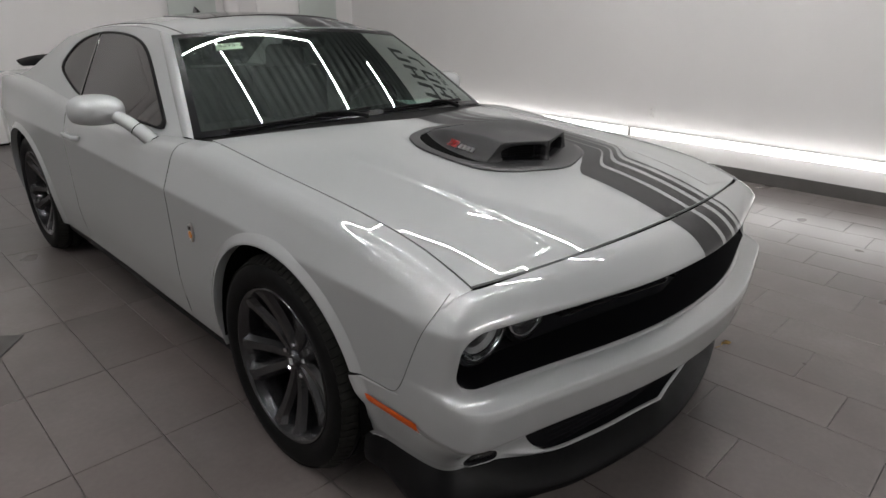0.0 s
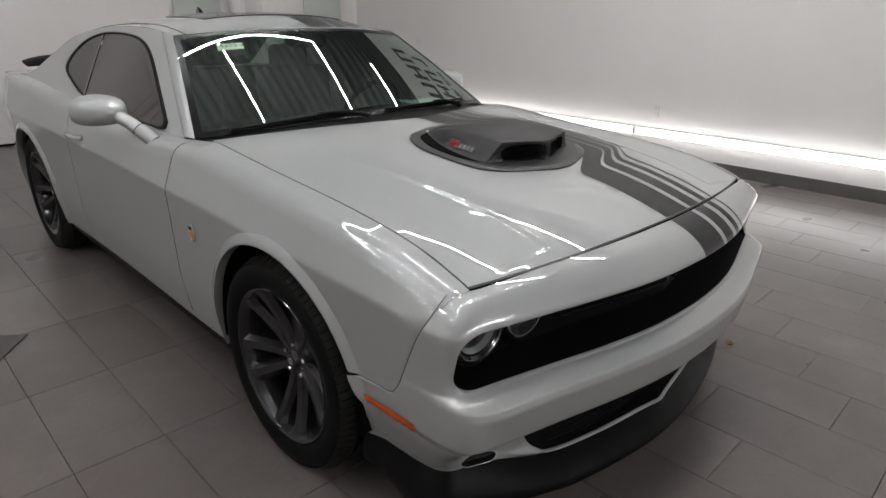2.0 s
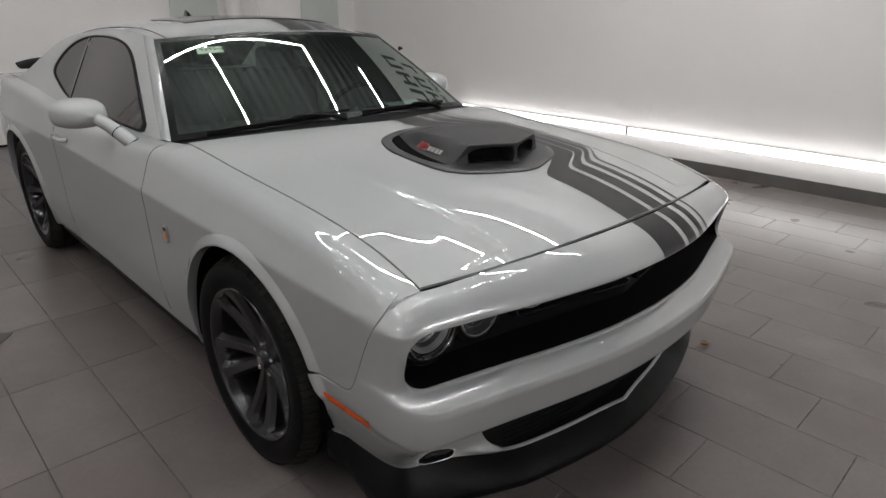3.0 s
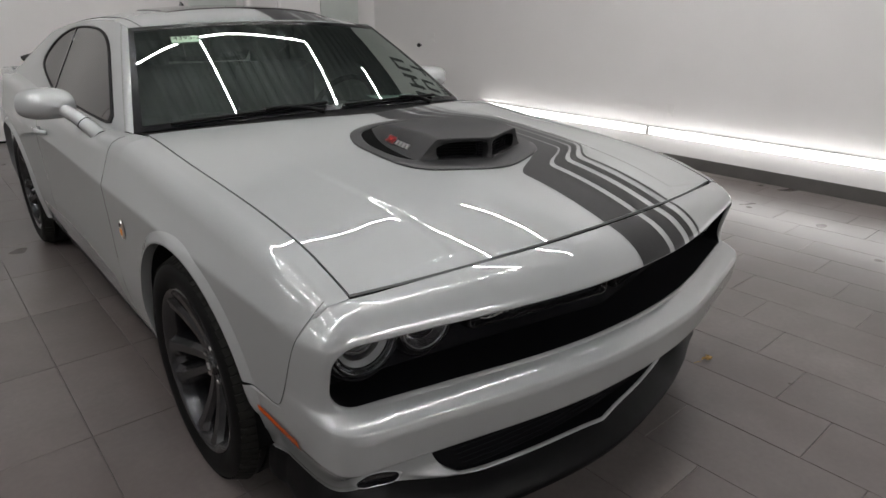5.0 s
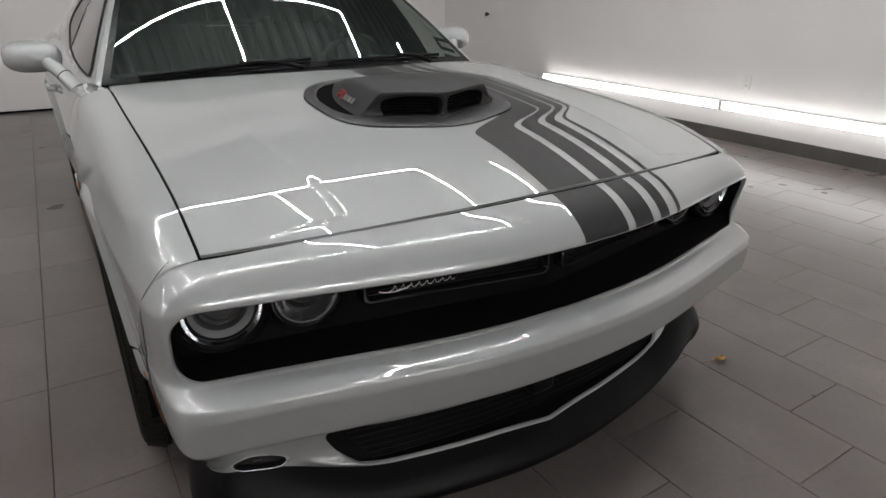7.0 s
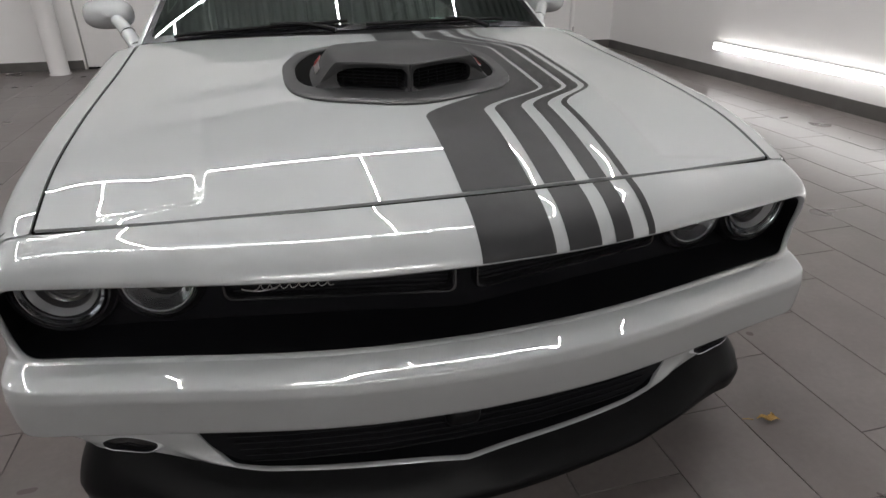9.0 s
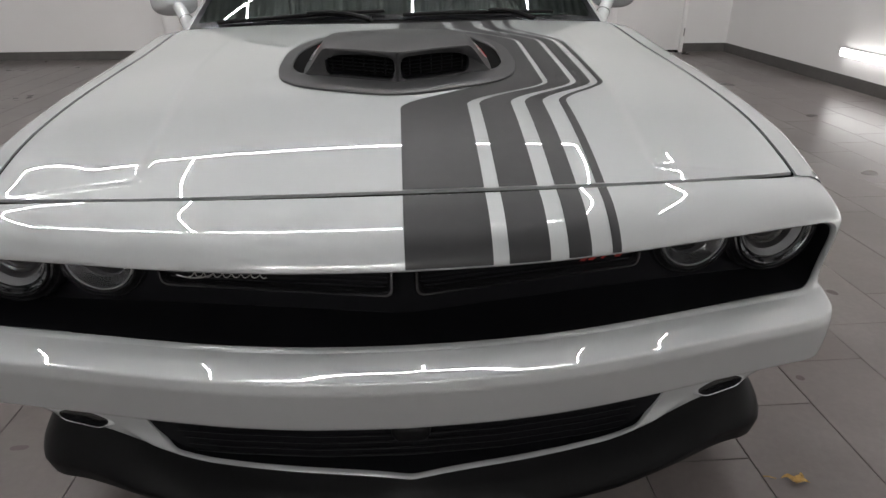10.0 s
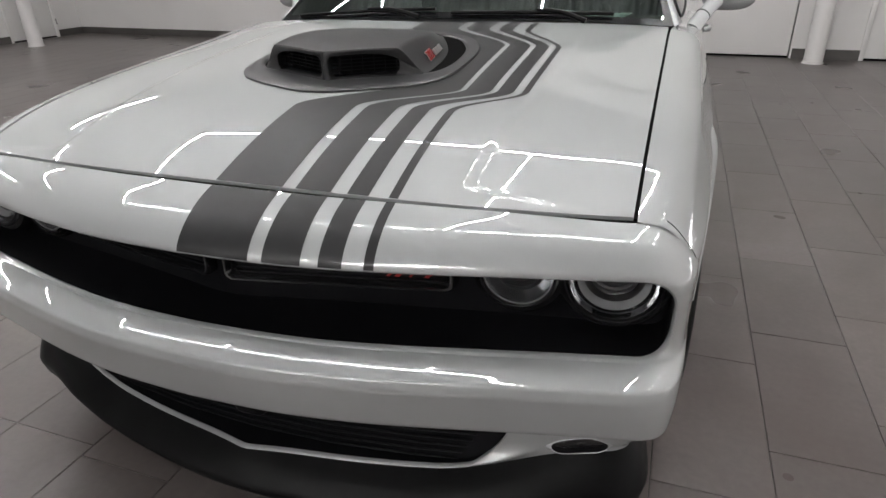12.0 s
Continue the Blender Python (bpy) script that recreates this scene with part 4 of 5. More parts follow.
# the face with its two mouths
for s in (-1, 1):
    per = perimeter(26, 10)
    hole = rounded(per, 0.0870, 0.0275, 0.018)
    hole = hole + (0.0945, 0.0355)
    hole[:, 1] -= 0.10 * np.clip(hole[:, 0] - 0.10, 0, 1) * (hole[:, 1] > 0.0355)
    outer = []
    for px, py in per:
        cc = (px + 1) / 2
        topp = dome_point(np.array(s * cc), np.array(0.0))
        base = np.array([topp[0], topp[1] - 0.006, hood_z(topp[0], topp[1]) + 0.004])
        k = (py + 1) / 2
        outer.append(base + (topp - base) * k)
    outer = np.array(outer)
    hx2 = s * hole[:, 0]
    inn = np.stack([hx2, nose_y(hx2) + 0.004, hood_z(hx2, nose_y(hx2)) + hole[:, 1]], 1)
    rows = [outer, outer * 0.75 + inn * 0.25 - (0, 0.004, 0), outer * 0.3 + inn * 0.7 - (0, 0.006, 0), inn - (0, 0.005, 0), inn + (0, 0.001, 0), inn + (0, 0.06, 0)]
    mouth = part("mouth", grid(np.array(rows).transpose(1, 0, 2), closed_u=True), matte, scoop, "black air inlet with mesh")
    xs = np.linspace(0.012, 0.176, 16)
    for k in range(6):
        z = 0.014 + 0.0088 * k
        pts = np.stack([s * xs, nose_y(xs) + 0.022, hood_z(xs, nose_y(xs)) + z], 1)
        part("mesh_bar", tube(pts, 0.0016, 5), grille_m, mouth)
    for k in range(6):
        x = 0.030 + 0.027 * k
        y = nose_y(x) + 0.022
        part("mesh_bar", tube([(s * x, y, hood_z(x, y) + 0.012), (s * x, y, hood_z(x, y) + 0.064)], 0.0016, 5), grille_m, mouth)
    bk = np.array([[(s * 0.01, nose_y(0.01) + 0.055, 0.96), (s * 0.01, nose_y(0.01) + 0.055, 1.045)], [(s * 0.19, nose_y(0.19) + 0.055, 0.96), (s * 0.19, nose_y(0.19) + 0.055, 1.045)]])
    part("duct", grid(bk), inner, mouth)
    # badge on the flank: a red number and four slanted silver shapes

    def on_flank(y, c):
        return dome_point(np.array(s * c), np.array((y - nose_y(0.2)) / (1.10 - nose_y(0.2))))

    ya, yb = (0.925, 0.845) if s < 0 else (0.845, 0.925)
    ex = Vector(on_flank(yb, 0.86) - on_flank(ya, 0.86)).normalized()
    ey = Vector(on_flank(0.885, 0.80) - on_flank(0.885, 0.92)).normalized()
    ez = ex.cross(ey).normalized()
    ey = ez.cross(ex)
    turn = Matrix((ex, ey, ez)).transposed().to_4x4()
    digits = bpy.data.curves.new("number", "FONT")
    digits.body, digits.size, digits.extrude, digits.shear, digits.offset = "392", 0.037, 0.0015, 0.25, 0.0004
    digits.align_x, digits.align_y = "CENTER", "CENTER"
    digits.materials.append(red)
    num = new("badge_number", digits)
    num.matrix_world = Matrix.Translation(Vector(on_flank(0.895 if s < 0 else 0.800, 0.86)) + ez * 0.004) @ turn
    num.parent = scoop
    tagged(num, "red number badge")
    pale = digits.copy()
    pale.offset, pale.extrude = 0.0016, 0.0008
    pale.materials.clear()
    pale.materials.append(silver_m)
    rim_of = new("badge_outline", pale)
    rim_of.matrix_world = Matrix.Translation(-ez * 0.0012) @ num.matrix_world
    rim_of.parent = scoop
    tagged(rim_of, "pale outline of the number badge")
    first = 0.852 if s < 0 else 0.842
    for k in range(4):
        y = first - 0.0195 * k if s < 0 else first + 0.0195 * k
        m = Matrix.Translation(Vector(on_flank(y, 0.86)) + ez * 0.004) @ turn
        v = [(-0.0085, -0.009, 0), (0.0065, -0.009, 0), (0.0095, 0.009, 0), (-0.0055, 0.009, 0)]
        v += [(a, b, -0.004) for a, b, _ in v]
        part("badge", moved((v, [(0, 1, 2, 3), (7, 6, 5, 4), (0, 4, 5, 1), (1, 5, 6, 2), (2, 6, 7, 3), (3, 7, 4, 0)]), m), silver_m, scoop, "silver badge shape", smooth=False)

# ---- wheels ----


def wheel(x, y, out):
    """out: -1 on the passenger side, 1 on the driver's."""
    w = thing("wheel", (x, y, WHEEL_Z + 0.006), "dark graphite five-spoke alloy wheel with low-profile tyre", "")
    w.parent = car
    turn = Matrix.Identity(4) if out > 0 else Matrix.Rotation(math.pi, 4, "Z")
    R = 0.368
    prof = [(0.266, 0.112), (0.274, 0.121), (0.284, 0.127), (0.300, 0.133), (0.322, 0.135), (0.342, 0.129), (0.354, 0.116), (0.361, 0.100), (R, 0.074)]
    tread = []
    for c in (0.056, 0.0, -0.056):
        tread += [(R + 0.001, c + 0.018), (R + 0.001, c + 0.006), (R - 0.008, c + 0.005), (R - 0.008, c - 0.005), (R + 0.001, c - 0.006), (R + 0.001, c - 0.018)]
    prof += tread + [(r, -xx) for r, xx in reversed(prof)]
    part("tyre", moved(lathe(prof, 96), turn), rubber, w, "black low-profile tyre", face="round")
    blk = []
    for k in range(84):
        ang = 2 * math.pi * k / 84
        for side in (-1, 1):
            blk.append(moved(boxed(0, 0, 0, 0.050, 0.0225, 0.012), Matrix.Rotation(ang, 4, "X") @ Matrix.Translation((side * 0.100, 0, R - 0.0098)) @ Matrix.Rotation(radians(side * 25), 4, "Y") @ Matrix.Rotation(radians(side * 9), 4, "Z")))
        blk.append(moved(boxed(0, 0, 0, 0.040, 0.0235, 0.006), Matrix.Rotation(ang + 0.02, 4, "X") @ Matrix.Translation((0.028, 0, R - 0.0008)) @ Matrix.Rotation(radians(18), 4, "Z")))
        blk.append(moved(boxed(0, 0, 0, 0.040, 0.0235, 0.006), Matrix.Rotation(ang + 0.04, 4, "X") @ Matrix.Translation((-0.028, 0, R - 0.0008)) @ Matrix.Rotation(radians(18), 4, "Z")))
    part("tread_block", moved(join(*blk), turn), tread_m, w, smooth=False, kind="stuff")
    rim_prof = [(0.246, -0.10), (0.242, -0.05), (0.240, 0.04), (0.243, 0.088), (0.250, 0.106), (0.259, 0.117), (0.264, 0.123), (0.269, 0.125), (0.2725, 0.121), (0.266, 0.112)]
    rim = part("rim", moved(lathe(rim_prof, 96), turn), rim_m, w, "dark graphite rim", face=(out, 0, 0))
    part("hub", moved(lathe([(0.001, 0.070), (0.030, 0.070), (0.034, 0.066), (0.037, 0.057), (0.066, 0.052), (0.080, 0.040), (0.086, 0.0)], 48), turn), rim_m, rim, face=(out, 0, 0))
    part("centre_cap", moved(lathe([(0.001, 0.076), (0.026, 0.075), (0.029, 0.069)], 36), turn), gloss_black, rim, "black centre cap", face=(out, 0, 0))
    for k in (-1, 1):
        part("cap_mark", moved(boxed(0.0765, 0.006 * k, 0, 0.002, 0.005, 0.022), turn @ Matrix.Rotation(radians(20), 4, "X")), silver_m, rim, smooth=False)
    for k in range(5):
        base = turn @ Matrix.Rotation(2 * math.pi * k / 5 + 0.628, 4, "X")
        for s in (-1, 1):
            # one straight leg of a forked spoke: from hub to rim, dished, flat-topped, flared where it meets the rim
            rr = np.linspace(0.030, 0.258, 24)
            k01 = np.clip((rr - 0.03) / 0.228, 0, 1)
            half = 0.0250 + 0.008 * k01 + 0.016 * ease(0.84, 1.0, k01)
            xf = 0.060 + 0.057 * k01**1.7
            rows = []
            for e, dx in ((-1.15, -0.070), (-1.02, -0.034), (-0.96, -0.016), (-0.50, -0.0015), (-0.45, 0.0), (0.45, 0.0), (0.50, -0.0015), (0.96, -0.016), (1.02, -0.034), (1.15, -0.070)):
                rows.append(np.stack([xf + dx, s * (0.013 + 0.048 * k01) + e * half, rr - 0.012 * k01**3 * abs(e)], 1))
            part("spoke", moved(grid(np.array(rows)), base), rim_m, rim, face=(out, 0, 0), sharp=24)
        ang = 2 * math.pi * k / 5 + 0.628 + math.pi / 5
        m = turn @ Matrix.Rotation(ang, 4, "X") @ Matrix.Translation((0.056, 0, 0.057))
        part("lug_nut", moved(lathe([(0.0005, 0.012), (0.007, 0.011), (0.010, 0.007), (0.010, -0.01)], 6), m), chrome, rim, "bright lug nut", smooth=False)
    part("brake_disc", moved(lathe([(0.09, -0.03), (0.19, -0.03), (0.19, -0.055), (0.09, -0.055)], 64), turn), steel, w, "steel brake disc")
    part("brake_caliper", moved(boxed(-0.035, -0.15, 0.05, 0.06, 0.08, 0.16, 0.015), turn), gloss_black, w, "black brake caliper")
    return w


for axle in (AXLE_F, AXLE_R):
    for s in (-1, 1):
        wheel(s * 0.834, axle, s)

# ---- mirrors, markers, badges ----
for s, flip in ((-1, flipped), (1, lambda d: d)):
    an = np.linspace(0, 2 * np.pi, 40, endpoint=False)[:, None]
    t = np.linspace(0, 1, 16)[None, :]
    rad = np.sqrt(np.clip(1 - (1 - t) ** 2.4, 0, 1))
    ex, ez = np.cos(an), np.sin(an)
    bx = 0.104 * np.sign(ex) * np.abs(ex) ** 0.72
    bz = np.where(ez > 0, 0.066, 0.060) * np.sign(ez) * np.abs(ez) ** 0.78
    hous = np.stack([1.022 + bx * rad - 0.02 * (1 - t), 2.20 - 0.125 * (1 - t) + 0 * bx, 1.075 + bz * rad], -1)
    mir = part("door_mirror", flip(grid(hous, closed_u=True)), paint, car, "silver-grey door mirror on a short stalk")
    gl = np.stack([1.022 + bx * rad * 0.93, 2.196 + 0 * t + 0 * bx, 1.075 + bz * rad * 0.93], -1)
    part("mirror_glass", flip(grid(gl, closed_u=True)), mirror_m, mir)
    part("stalk", flip(tube([(0.885, 1.955, 0.955), (0.905, 1.985, 0.985), (0.945, 2.05, 1.035), (0.975, 2.10, 1.06)], [0.030, 0.030, 0.027, 0.026], 20)), paint, mir)
    part("stalk_gasket", flip(tube([(0.880, 1.946, 0.947), (0.888, 1.960, 0.960)], [0.036, 0.034], 20)), lipblack, mir, "black rubber gasket")
    part("stalk_joint", flip(tube([(0.924, 2.017, 1.0095), (0.9255, 2.0195, 1.0115)], [0.0300, 0.0300], 20)), lipblack, mir)

    # side marker on the fascia: amber lens with a pale lower edge
    mark_y = np.linspace(0.318, 0.518, 16)[:, None]
    qs = 0 * mark_y
    for nm, mt, l0, l1, out, lab in (("side_marker", amber, 0.482, 0.449, 0.004, "amber side marker lens"), ("marker_edge", white_edge, 0.449, 0.444, 0.003, "pale marker edge")):
        l = np.interp(-np.linspace(l0, l1, 6), -np.array(PROF_Z), prof_l)[None, :] + 0.0 * qs
        p = fascia(s * np.interp(mark_y - side_y(l), PLAN_D, plan_q), l + 0 * qs)
        p[..., 0] += s * out
        p[..., 1] -= out * 0.3
        part(nm, grid(skirted(p, 0.0)), mt, car, lab)

    # round fender badge: a plain orange and white shape on a silver plate
    bx0, bz0 = section(1.50)
    xb = float(np.interp(-0.705, -bz0, bx0))
    m = Matrix.Translation((s * (xb + 0.003), 1.50, 0.705)) @ (Matrix.Identity(4) if s > 0 else Matrix.Rotation(math.pi, 4, "Z"))
    badge = part("fender_badge", moved(lathe([(0.0005, 0.005), (0.022, 0.005), (0.026, 0.0)], 24), m @ Matrix.Diagonal((1, 0.8, 1.45, 1))), silver_m, car, "small silver fender badge with orange centre")
    part("badge_centre", moved(lathe([(0.0005, 0.008), (0.013, 0.007), (0.014, 0.004)], 20), m @ Matrix.Translation((0, 0, -0.008))), orange, badge, "orange badge shape")
    part("badge_top", moved(boxed(0.006, 0, 0.018, 0.004, 0.02, 0.014, 0.001), m), gloss_black, badge)

# script badge and red badge in the grille, as plain strokes
xs = np.linspace(-0.425, -0.269, 90)
zz = 0.694 + (0.0065 * np.sin((xs + 0.4) * 330)) * (1 - 0.3 * ease(-0.42, -0.27, xs)) + 0.02 * (xs + 0.4)
part("script_badge", tube(np.stack([xs + 0.003 * np.sin((xs + 0.4) * 330 + 1), grille_y(xs) + 0.006, zz], 1), 0.0011, 6), steel, grille, "silver script badge drawn as a plain stroke")
xs = np.linspace(-0.452, -0.375, 30)
part("script_swash", tube(np.stack([xs, grille_y(xs) + 0.006, 0.684 + 6.0 * (xs + 0.42) ** 2], 1), 0.0013, 6), steel, grille)
for x, wd in ((0.357, 0.008), (0.374, 0.010), (0.402, 0.005), (0.432, 0.010)):
    pts = [(x + dx * wd + 0.014 * dz, float(grille_y(x)) + 0.004, 0.694 + 0.016 * dz) for dx, dz in ((0, 0), (1, 0), (1, 1), (0, 1))]
    quad = pts + [(a, b + 0.004, c) for a, b, c in pts]
    part("red_badge", (quad, [(0, 1, 2, 3), (4, 7, 6, 5), (0, 4, 5, 1), (1, 5, 6, 2), (2, 6, 7, 3), (3, 7, 4, 0)]), red, grille, "red badge shape", smooth=False)

# ---- the room ----
X0, X1, Y0, Y1, HIGH = -9.7, 4.40, -7.0, 8.35, 4.7
TURN_BACK = -0.06  # the north wall runs slightly askew


def back_y(x):
    return 7.88 + TURN_BACK * x


def room_part(name, data, mat, label="", parent=None, smooth=False):
    ob = part(name, data, mat, parent, label, smooth=smooth)
    if parent is None:
        tagged(ob, kind="structure")
    return ob


def wall_line(xa, ya, xb, yb, z0, z1, thick, off=0.0):
    """A slab between two plan points, its face set off to the room's side, its body behind."""
    d = np.array([xb - xa, yb - ya])
    d /= np.linalg.norm(d)
    n = np.array([-d[1], d[0]])
    p = [np.array([xa, ya]) + n * off, np.array([xb, yb]) + n * off, np.array([xb, yb]) + n * (off - thick), np.array([xa, ya]) + n * (off - thick)]
    v = [(*q, z0) for q in p] + [(*q, z1) for q in p]
    return v, [(0, 1, 2, 3), (7, 6, 5, 4), (0, 4, 5, 1), (1, 5, 6, 2), (2, 6, 7, 3), (3, 7, 4, 0)]


GATE = (-2.72, 2.12)
DOOR = (2.83, 3.82)
LEFT_DOOR = (7.0, 7.95)
north = [(X0, GATE[0], 0, HIGH), (GATE[1], DOOR[0], 0, HIGH), (DOOR[1], X1 + 0.2, 0, HIGH), (GATE[0], GATE[1], 3.05, HIGH), (DOOR[0], DOOR[1], 2.10, HIGH)]
room_part("wall_north", join(*[wall_line(b, back_y(b), a, back_y(a), z0, z1, 0.2) for a, b, z0, z1 in north]), wall_m, "white painted wall with a wide vehicle door")
room_part("wall_east", wall_line(X1, Y0 - 0.2, X1, back_y(X1) + 0.1, 0, HIGH, 0.2), wall_m, "white painted wall with a low light line")
# the south wall is unseen, assumed; it bounces light onto the car's front
room_part("wall_south", wall_line(X0, Y0, X1, Y0, 0, HIGH, 0.2), wall_m, "white painted wall")
room_part("wall_west", join(wall_line(X0, Y0, X0, LEFT_DOOR[0], 0, HIGH, -0.2), wall_line(X0, LEFT_DOOR[1], X0, Y1 + 0.3, 0, HIGH, -0.2), wall_line(X0, LEFT_DOOR[0], X0, LEFT_DOOR[1], 2.1, HIGH, -0.2)), wall_m, "white painted wall")

# ribbed metal deck for a ceiling
xs = np.arange(X0 - 0.2, X1 + 0.25, 0.05)
zs = HIGH + np.where((np.arange(len(xs)) // 2) % 2 == 0, 0.0, 0.035)
deck = np.stack([np.stack([xs, 0 * xs + y, zs], 1) for y in (Y0 - 0.2, 9.0)], 1)
room_part("ceiling", grid(deck), ceil_m, "grey ribbed metal deck ceiling")

# vehicle door of wide white panels, and plain white doors
gate = thing("vehicle_door", (0, float(back_y(0)), 0), "wide flush white vehicle door, shut", "garage door")
skew = Matrix.Translation((0, 0.02, 0)) @ Matrix.Rotation(math.atan(TURN_BACK), 4, "Z")
part("door_leaf", moved(boxed((GATE[0] + GATE[1]) / 2, 0.03, 1.54, GATE[1] - GATE[0] - 0.02, 0.05, 3.03, 0.006), skew), door_m, gate)
part("floor_seal", moved(boxed((GATE[0] + GATE[1]) / 2, 0.03, 0.012, GATE[1] - GATE[0] - 0.02, 0.05, 0.02), skew), seam_m, gate, "black rubber floor seal", smooth=False)


def plain_door(name, width_, m, label):
    d = thing(name, m.translation, label, "door")
    loc = Matrix.Translation(-m.translation) @ m
    part("leaf", moved(boxed(0, 0.03, 1.05, width_ - 0.10, 0.045, 2.05, 0.004), loc), door_m, d)
    for sx in (-1, 1):
        part("jamb", moved(boxed(sx * (width_ / 2 - 0.025), -0.004, 1.05, 0.05, 0.06, 2.1, 0.004), loc), door_m, d)
    part("head_jamb", moved(boxed(0, -0.004, 2.08, width_ - 0.1, 0.06, 0.05, 0.004), loc), door_m, d)
    part("threshold", moved(boxed(0, 0.02, 0.012, width_ - 0.1, 0.05, 0.02), loc), seam_m, d, "dark threshold gap", smooth=False)
    part("handle_plate", moved(boxed(width_ / 2 - 0.12, -0.005, 1.02, 0.03, 0.02, 0.16, 0.004), loc), gloss_black, d, "dark handle plate")
    part("hinge", moved(boxed(width_ / 2 - 0.012, -0.04, 0.26, 0.014, 0.02, 0.10, 0.003), loc), steel, d, "dark hinge")
    return d


mid_d = (DOOR[0] + DOOR[1]) / 2
plain_door("flush_door", DOOR[1] - DOOR[0], Matrix.Translation((mid_d, back_y(mid_d) + 0.02, 0)) @ Matrix.Rotation(math.atan(TURN_BACK), 4, "Z"), "plain white flush door, shut, in a white frame")
plain_door("flush_door", LEFT_DOOR[1] - LEFT_DOOR[0], Matrix.Translation((X0 - 0.02, sum(LEFT_DOOR) / 2, 0)) @ Matrix.Rotation(radians(90), 4, "Z"), "plain white flush door, shut, in a white frame")

# pale grey-green panels high on the north wall
for a, b in ((1.62, 2.24), (3.48, 4.10)):
    mid_x = (a + b) / 2
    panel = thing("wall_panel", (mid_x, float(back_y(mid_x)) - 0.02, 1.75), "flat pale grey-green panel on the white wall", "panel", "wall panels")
    part("board", moved(boxed(0, 0, 0, b - a, 0.018, 1.0, 0.002), Matrix.Rotation(math.atan(TURN_BACK), 4, "Z")), panel_m, panel)

# dark tiled baseboards
BASE_H = 0.115
for a, b in ((X0, GATE[0] - 0.02), (GATE[1] + 0.02, DOOR[0]), (DOOR[1], X1)):
    room_part("baseboard", wall_line(b, back_y(b), a, back_y(a), 0, BASE_H, 0.012, 0.012), base_m, "dark grey tile baseboard")
room_part("baseboard", wall_line(X1, Y0, X1, back_y(X1), 0, BASE_H, 0.012, 0.012), base_m, "dark grey tile baseboard")
room_part("baseboard", wall_line(X0, Y0, X1, Y0, 0, BASE_H, 0.012, 0.012), base_m, "dark grey tile baseboard")
for a, b in ((Y0, LEFT_DOOR[0]), (LEFT_DOOR[1], back_y(X0))):
    room_part("baseboard", boxed(X0 + 0.006, (a + b) / 2, BASE_H / 2, 0.012, b - a, BASE_H), base_m, "dark grey tile baseboard")

# round white columns beside the vehicle door and in the far corner
for x, y, r in ((2.33, 7.45, 0.10), (-2.95, 7.75, 0.11), (-8.95, 6.85, 0.11)):
    col = thing("column", (x, y, 0), "round white painted steel column", "column", "columns")
    prof = [(r + 0.012, 0.0), (r + 0.012, 0.015), (r, 0.02), (r, HIGH)]
    v, f = lathe(prof, 40)
    part("shaft", ([(p[1], p[2], p[0]) for p in v], f), wall_m, col)

# low LED line along the east wall
for a, b in ((5.18, 2.68), (2.64, 0.14), (0.10, -2.40)):
    lamp = thing("wall_light", (X1 - 0.03, (a + b) / 2, 0.33), "long lit white LED tube mounted low on the wall", "wall light", "wall tubes")
    half = abs(a - b) / 2
    an = np.linspace(-0.48 * math.pi, 0.32 * math.pi, 17)
    arc = np.stack([-0.012 - 0.032 * np.cos(an), 0 * an, 0.040 * np.sin(an)], 1)
    part("diffuser", grid(np.stack([arc + (0, y, 0) for y in np.linspace(-half, half, 6)])), line_m, lamp, "lit white diffuser", face=(-1, 0, 0))
    part("housing", boxed(0.012, 0, 0, 0.034, 2 * half, 0.076, 0.004), plastic, lamp, "white closed lamp housing")
    for e in (-1, 1):
        part("end_cap", boxed(-0.002, e * (half + 0.006), 0, 0.076, 0.012, 0.086, 0.004), plastic, lamp)

# ceiling tubes: closed fields of long runs between two cross runs, plus unseen ones added as fill
TUBE_Z = 4.0


def ceiling_tube(x, y, length, along_y):
    lamp = thing("ceiling_light", (x, y, TUBE_Z), "long lit white LED tube on the ceiling", "ceiling light", "ceiling tubes")
    sx, sy = (0.014, length) if along_y else (length, 0.014)
    part("diffuser", boxed(0, 0, 0.001, sx, sy, 0.016, 0.005), tube_m, lamp, "lit white diffuser")
    part("housing", boxed(0, 0, 0.015, min(sx, sx * 0.4 + 0.003), min(sy, sy * 0.4 + 0.003) if sy < 0.1 else sy, 0.012, 0.002), plastic, lamp)
    for e in (-0.4, 0.4):
        ex_, ey_ = (0, e * length) if along_y else (e * length, 0)
        part("suspension_wire", tube([(ex_, ey_, 0.03), (ex_, ey_, HIGH - TUBE_Z)], 0.003, 5), steel, lamp)


FIELD = (-3.9, -2.15, 0.15, 1.80)
for x in FIELD:
    ceiling_tube(x, 1.69, 3.14, True)
ceiling_tube(2.80, 1.56, 3.10, True)
# rows beyond y = -5 are unseen, added to brighten the car's front
for y in (3.28, 0.10, -5.9, -6.3, -6.7):
    for a, b in zip(FIELD[:-1], FIELD[1:]):
        ceiling_tube((a + b) / 2, y, b - a - 0.035, False)
# unseen tubes added to brighten the room's west side
for x, y in ((-8.2, 1.7), (-6.4, 1.7), (-7.3, 5.2)):
    ceiling_tube(x, y, 2.4, True)

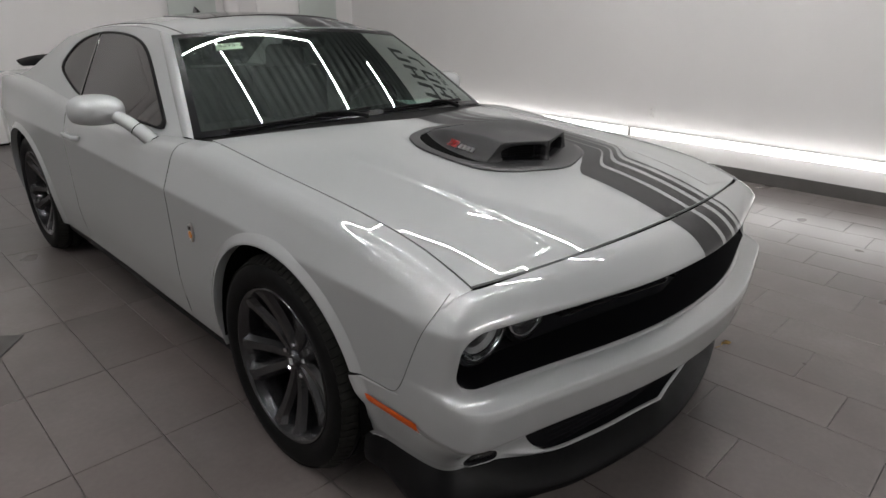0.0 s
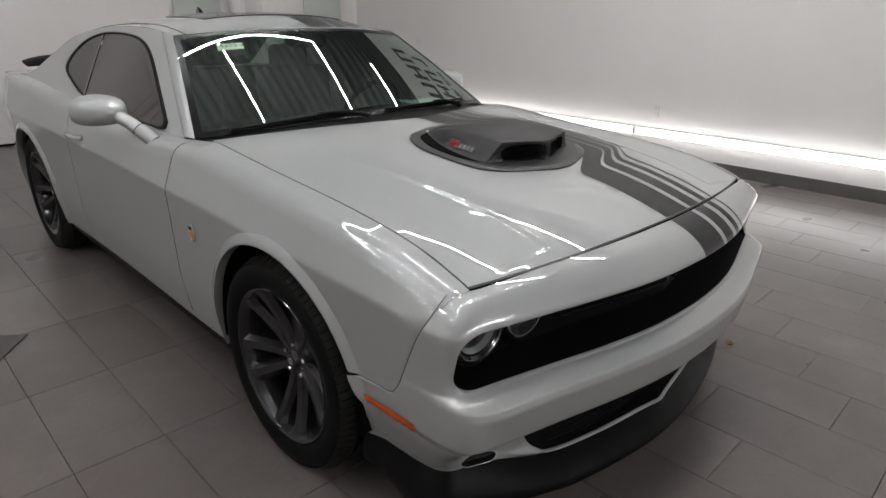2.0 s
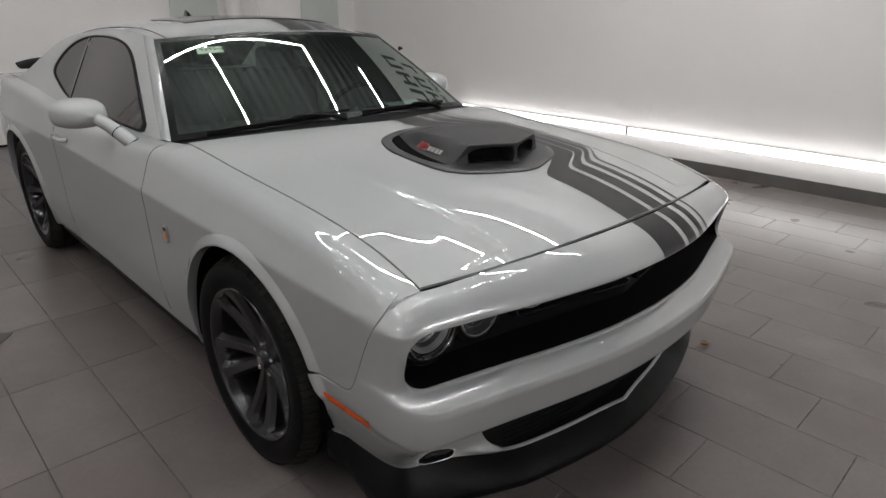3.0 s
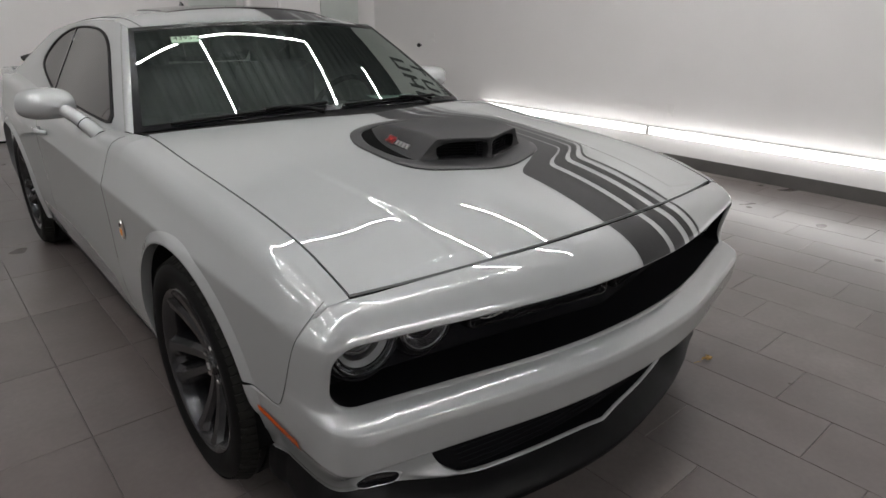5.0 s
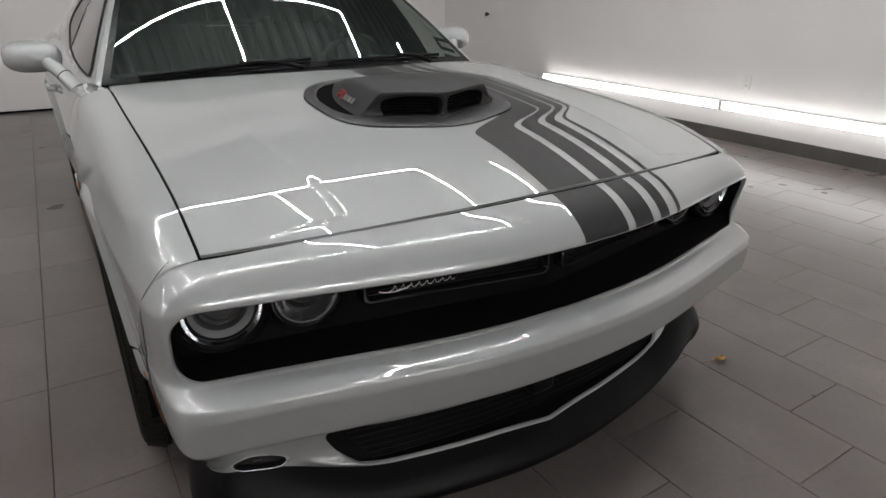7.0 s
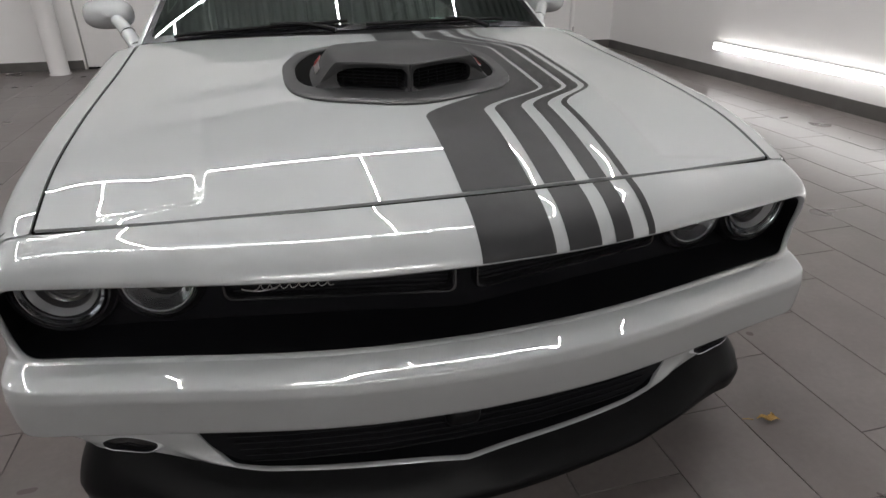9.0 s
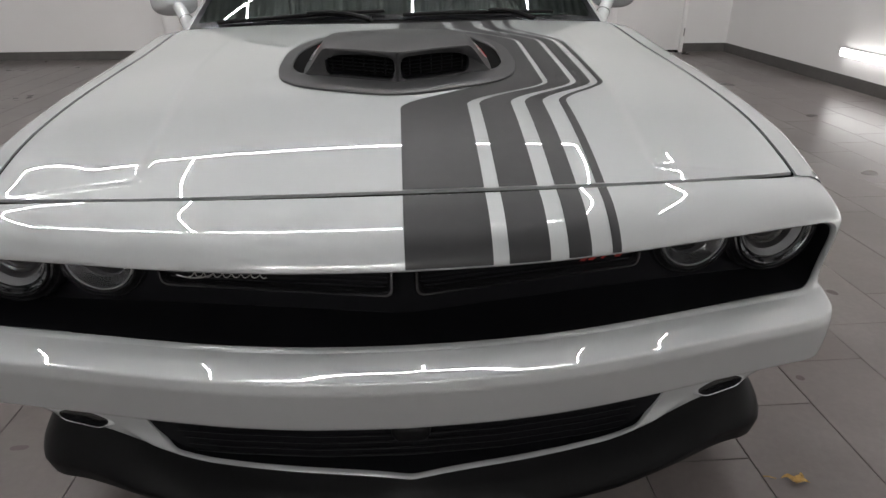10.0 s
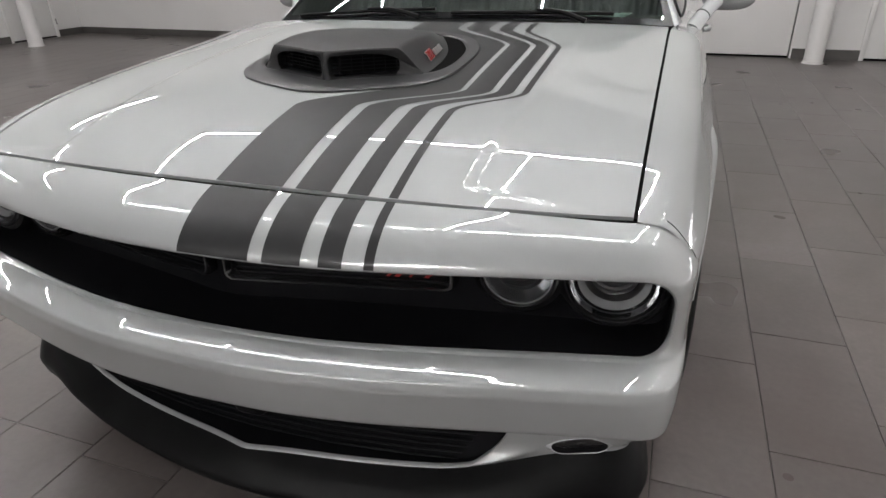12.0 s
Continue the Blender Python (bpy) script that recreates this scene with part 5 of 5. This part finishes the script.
# sockets and a round wall stop
for x, y, z, w_, h_ in ((X1, 2.47, 0.55, 0.075, 0.12), (X1, 6.2, 1.14, 0.08, 0.12)):
    so = thing("wall_socket", (x, y, z), "white plastic wall socket plate", "socket")
    part("plate", boxed(-0.004, 0, 0, 0.008, w_, h_, 0.002), plastic, so)
    for dz in (-0.024, 0.024):
        part("outlet", boxed(-0.009, 0, dz, 0.004, 0.034, 0.018, 0.001), door_m, so)
        for dy in (-0.007, 0.007):
            part("slot", boxed(-0.0115, dy, dz, 0.002, 0.003, 0.010), seam_m, so, smooth=False)
knob = thing("wall_stop", (X1, 6.47, 1.03), "small round dark wall stop", "door stop")
v, f = lathe([(0.0005, 0.06), (0.022, 0.058), (0.030, 0.045), (0.026, 0.03), (0.012, 0.02), (0.016, 0.0)], 20)
part("bumper", ([(-p[0], p[1], p[2]) for p in v], f), gloss_black, knob)

# large dark lettering high on the walls, as plain bars
def lettering(at, m, rows, label):
    sg = thing("wall_lettering", at, label, "sign")
    for z, height, start, n, step in rows:
        for k in range(n):
            x = start + step * k
            for bx, bz, bw, bh in ((-0.28, 0, 0.20, 1.0), (0.28, 0, 0.20, 1.0), (0, (0.40, -0.40, 0.0)[k % 3], 0.38, 0.20))[(1 if k % 4 == 3 else 0):]:
                part("bar", moved(boxed(x + bx * step, 0, z + bz * height, bw * step, 0.012, bh * height), m), sign_m, sg, smooth=False)


lettering((X1 - 0.006, 2.6, 3.4), Matrix.Rotation(radians(90), 4, "Z"), ((0.36, 0.50, -1.5, 7, 0.52), (-0.22, 0.38, -1.4, 8, 0.42), (-0.62, 0.15, -1.4, 18, 0.16)), "large dark grey lettering on the white wall, plain bars")
lettering((-0.6, float(back_y(-0.6)) - 0.008, 3.97), Matrix.Rotation(math.atan(TURN_BACK), 4, "Z"), ((0.0, 0.36, -1.9, 13, 0.34),), "dark grey lettering row high on the white wall, plain bars")

# corner of a thin grey mat on the tiles
mat_turn = Matrix.Rotation(math.atan2(-0.064, 0.083), 4, "Z")
mat = thing("floor_mat", (-1.392, 2.604, 0.0), "thin grey rubber mat lying on the tile floor", "mat")
part("sheet", moved(boxed(-0.25, -0.2, 0.004, 0.5, 0.4, 0.006, 0.002), mat_turn), base_m, mat)

# dry leaf on the floor
leaf = thing("dry_leaf", (0.995, 0.22, 0.0), "small curled dry brown leaf on the floor", "leaf")
t = np.linspace(0, 1, 9)
wv = np.stack([np.stack([-0.036 + 0.072 * t, s * 0.011 * np.sin(t * np.pi) + 0.006 * np.sin(9 * t), 0.003 + 0.010 * np.abs(s) * np.sin(t * np.pi) + 0.004 * np.sin(7 * t) ** 2], 1) for s in (-1, -0.4, 0, 0.5, 1)])
part("blade", moved(grid(wv), Matrix.Rotation(radians(-20), 4, "Z")), leaf_m, leaf)
part("stem", tube([(-0.045, 0.012, 0.004), (-0.06, 0.02, 0.004), (-0.075, 0.024, 0.003)], 0.0013, 6), leaf_m, leaf)
part("lobe", moved(grid(wv * 0.55), Matrix.Translation((0.02, 0.015, 0.0)) @ Matrix.Rotation(radians(35), 4, "Z")), leaf_m, leaf)

# ---- floor: dark grout bed and running-bond tiles, 0.305 by 0.62 m, a third of a tile shifted row by row ----
floor = room_part("floor", boxed((X0 + X1) / 2, (Y0 + 9) / 2, -0.056, X1 - X0 + 0.4, 9 - Y0 + 0.4, 0.1), grout, "grey porcelain tile floor, stained and worn")
TW, TL, GAP = 0.305, 0.622, 0.0024


def tile_data(w_, l_):
    b = 0.0012
    a0, a1, c0, c1 = -w_ / 2, w_ / 2, -l_ / 2, l_ / 2
    v = [(a0, c0, -0.006), (a1, c0, -0.006), (a1, c1, -0.006), (a0, c1, -0.006), (a0, c0, -b), (a1, c0, -b), (a1, c1, -b), (a0, c1, -b), (a0 + b, c0 + b, 0), (a1 - b, c0 + b, 0), (a1 - b, c1 - b, 0), (a0 + b, c1 - b, 0)]
    f = [(8, 9, 10, 11)]
    for k in range(4):
        j = (k + 1) % 4
        f += [(k, j, 4 + j, 4 + k), (4 + k, 4 + j, 8 + j, 8 + k)]
    return v, f


spots = []
for i in range(-34, 13):
    x = 0.615 + TW * (i + 0.5)
    for j in range(-12, 16):
        y = -0.31 + TL * ((i % 3) / 3 if x > -0.6 else 0.733) + TL * (j + 0.5)
        if x - TW / 2 > X0 - 0.1 and x + TW / 2 < X1 + 0.25 and y > Y0 - 0.3 and y < 8.7:
            spots.append(((x - 0.2) ** 2 + (y - 0.6) ** 2, x, y))
spots.sort()
one = bpy.data.meshes.new("tile")
v, f = tile_data(TW - GAP, TL - GAP)
one.from_pydata(v, [], f)
one.materials.append(tile_mat)
for _, x, y in spots[:300]:
    ob = new("tile", one)
    ob.parent = floor
    ob.location = (x, y, random.uniform(-0.0006, 0.0))
rest = []
for _, x, y in spots[300:]:
    rest.append(moved((v, f), Matrix.Translation((x, y, 0))))
part("far_tiles", join(*rest), tile_mat, floor, smooth=False, kind="stuff")
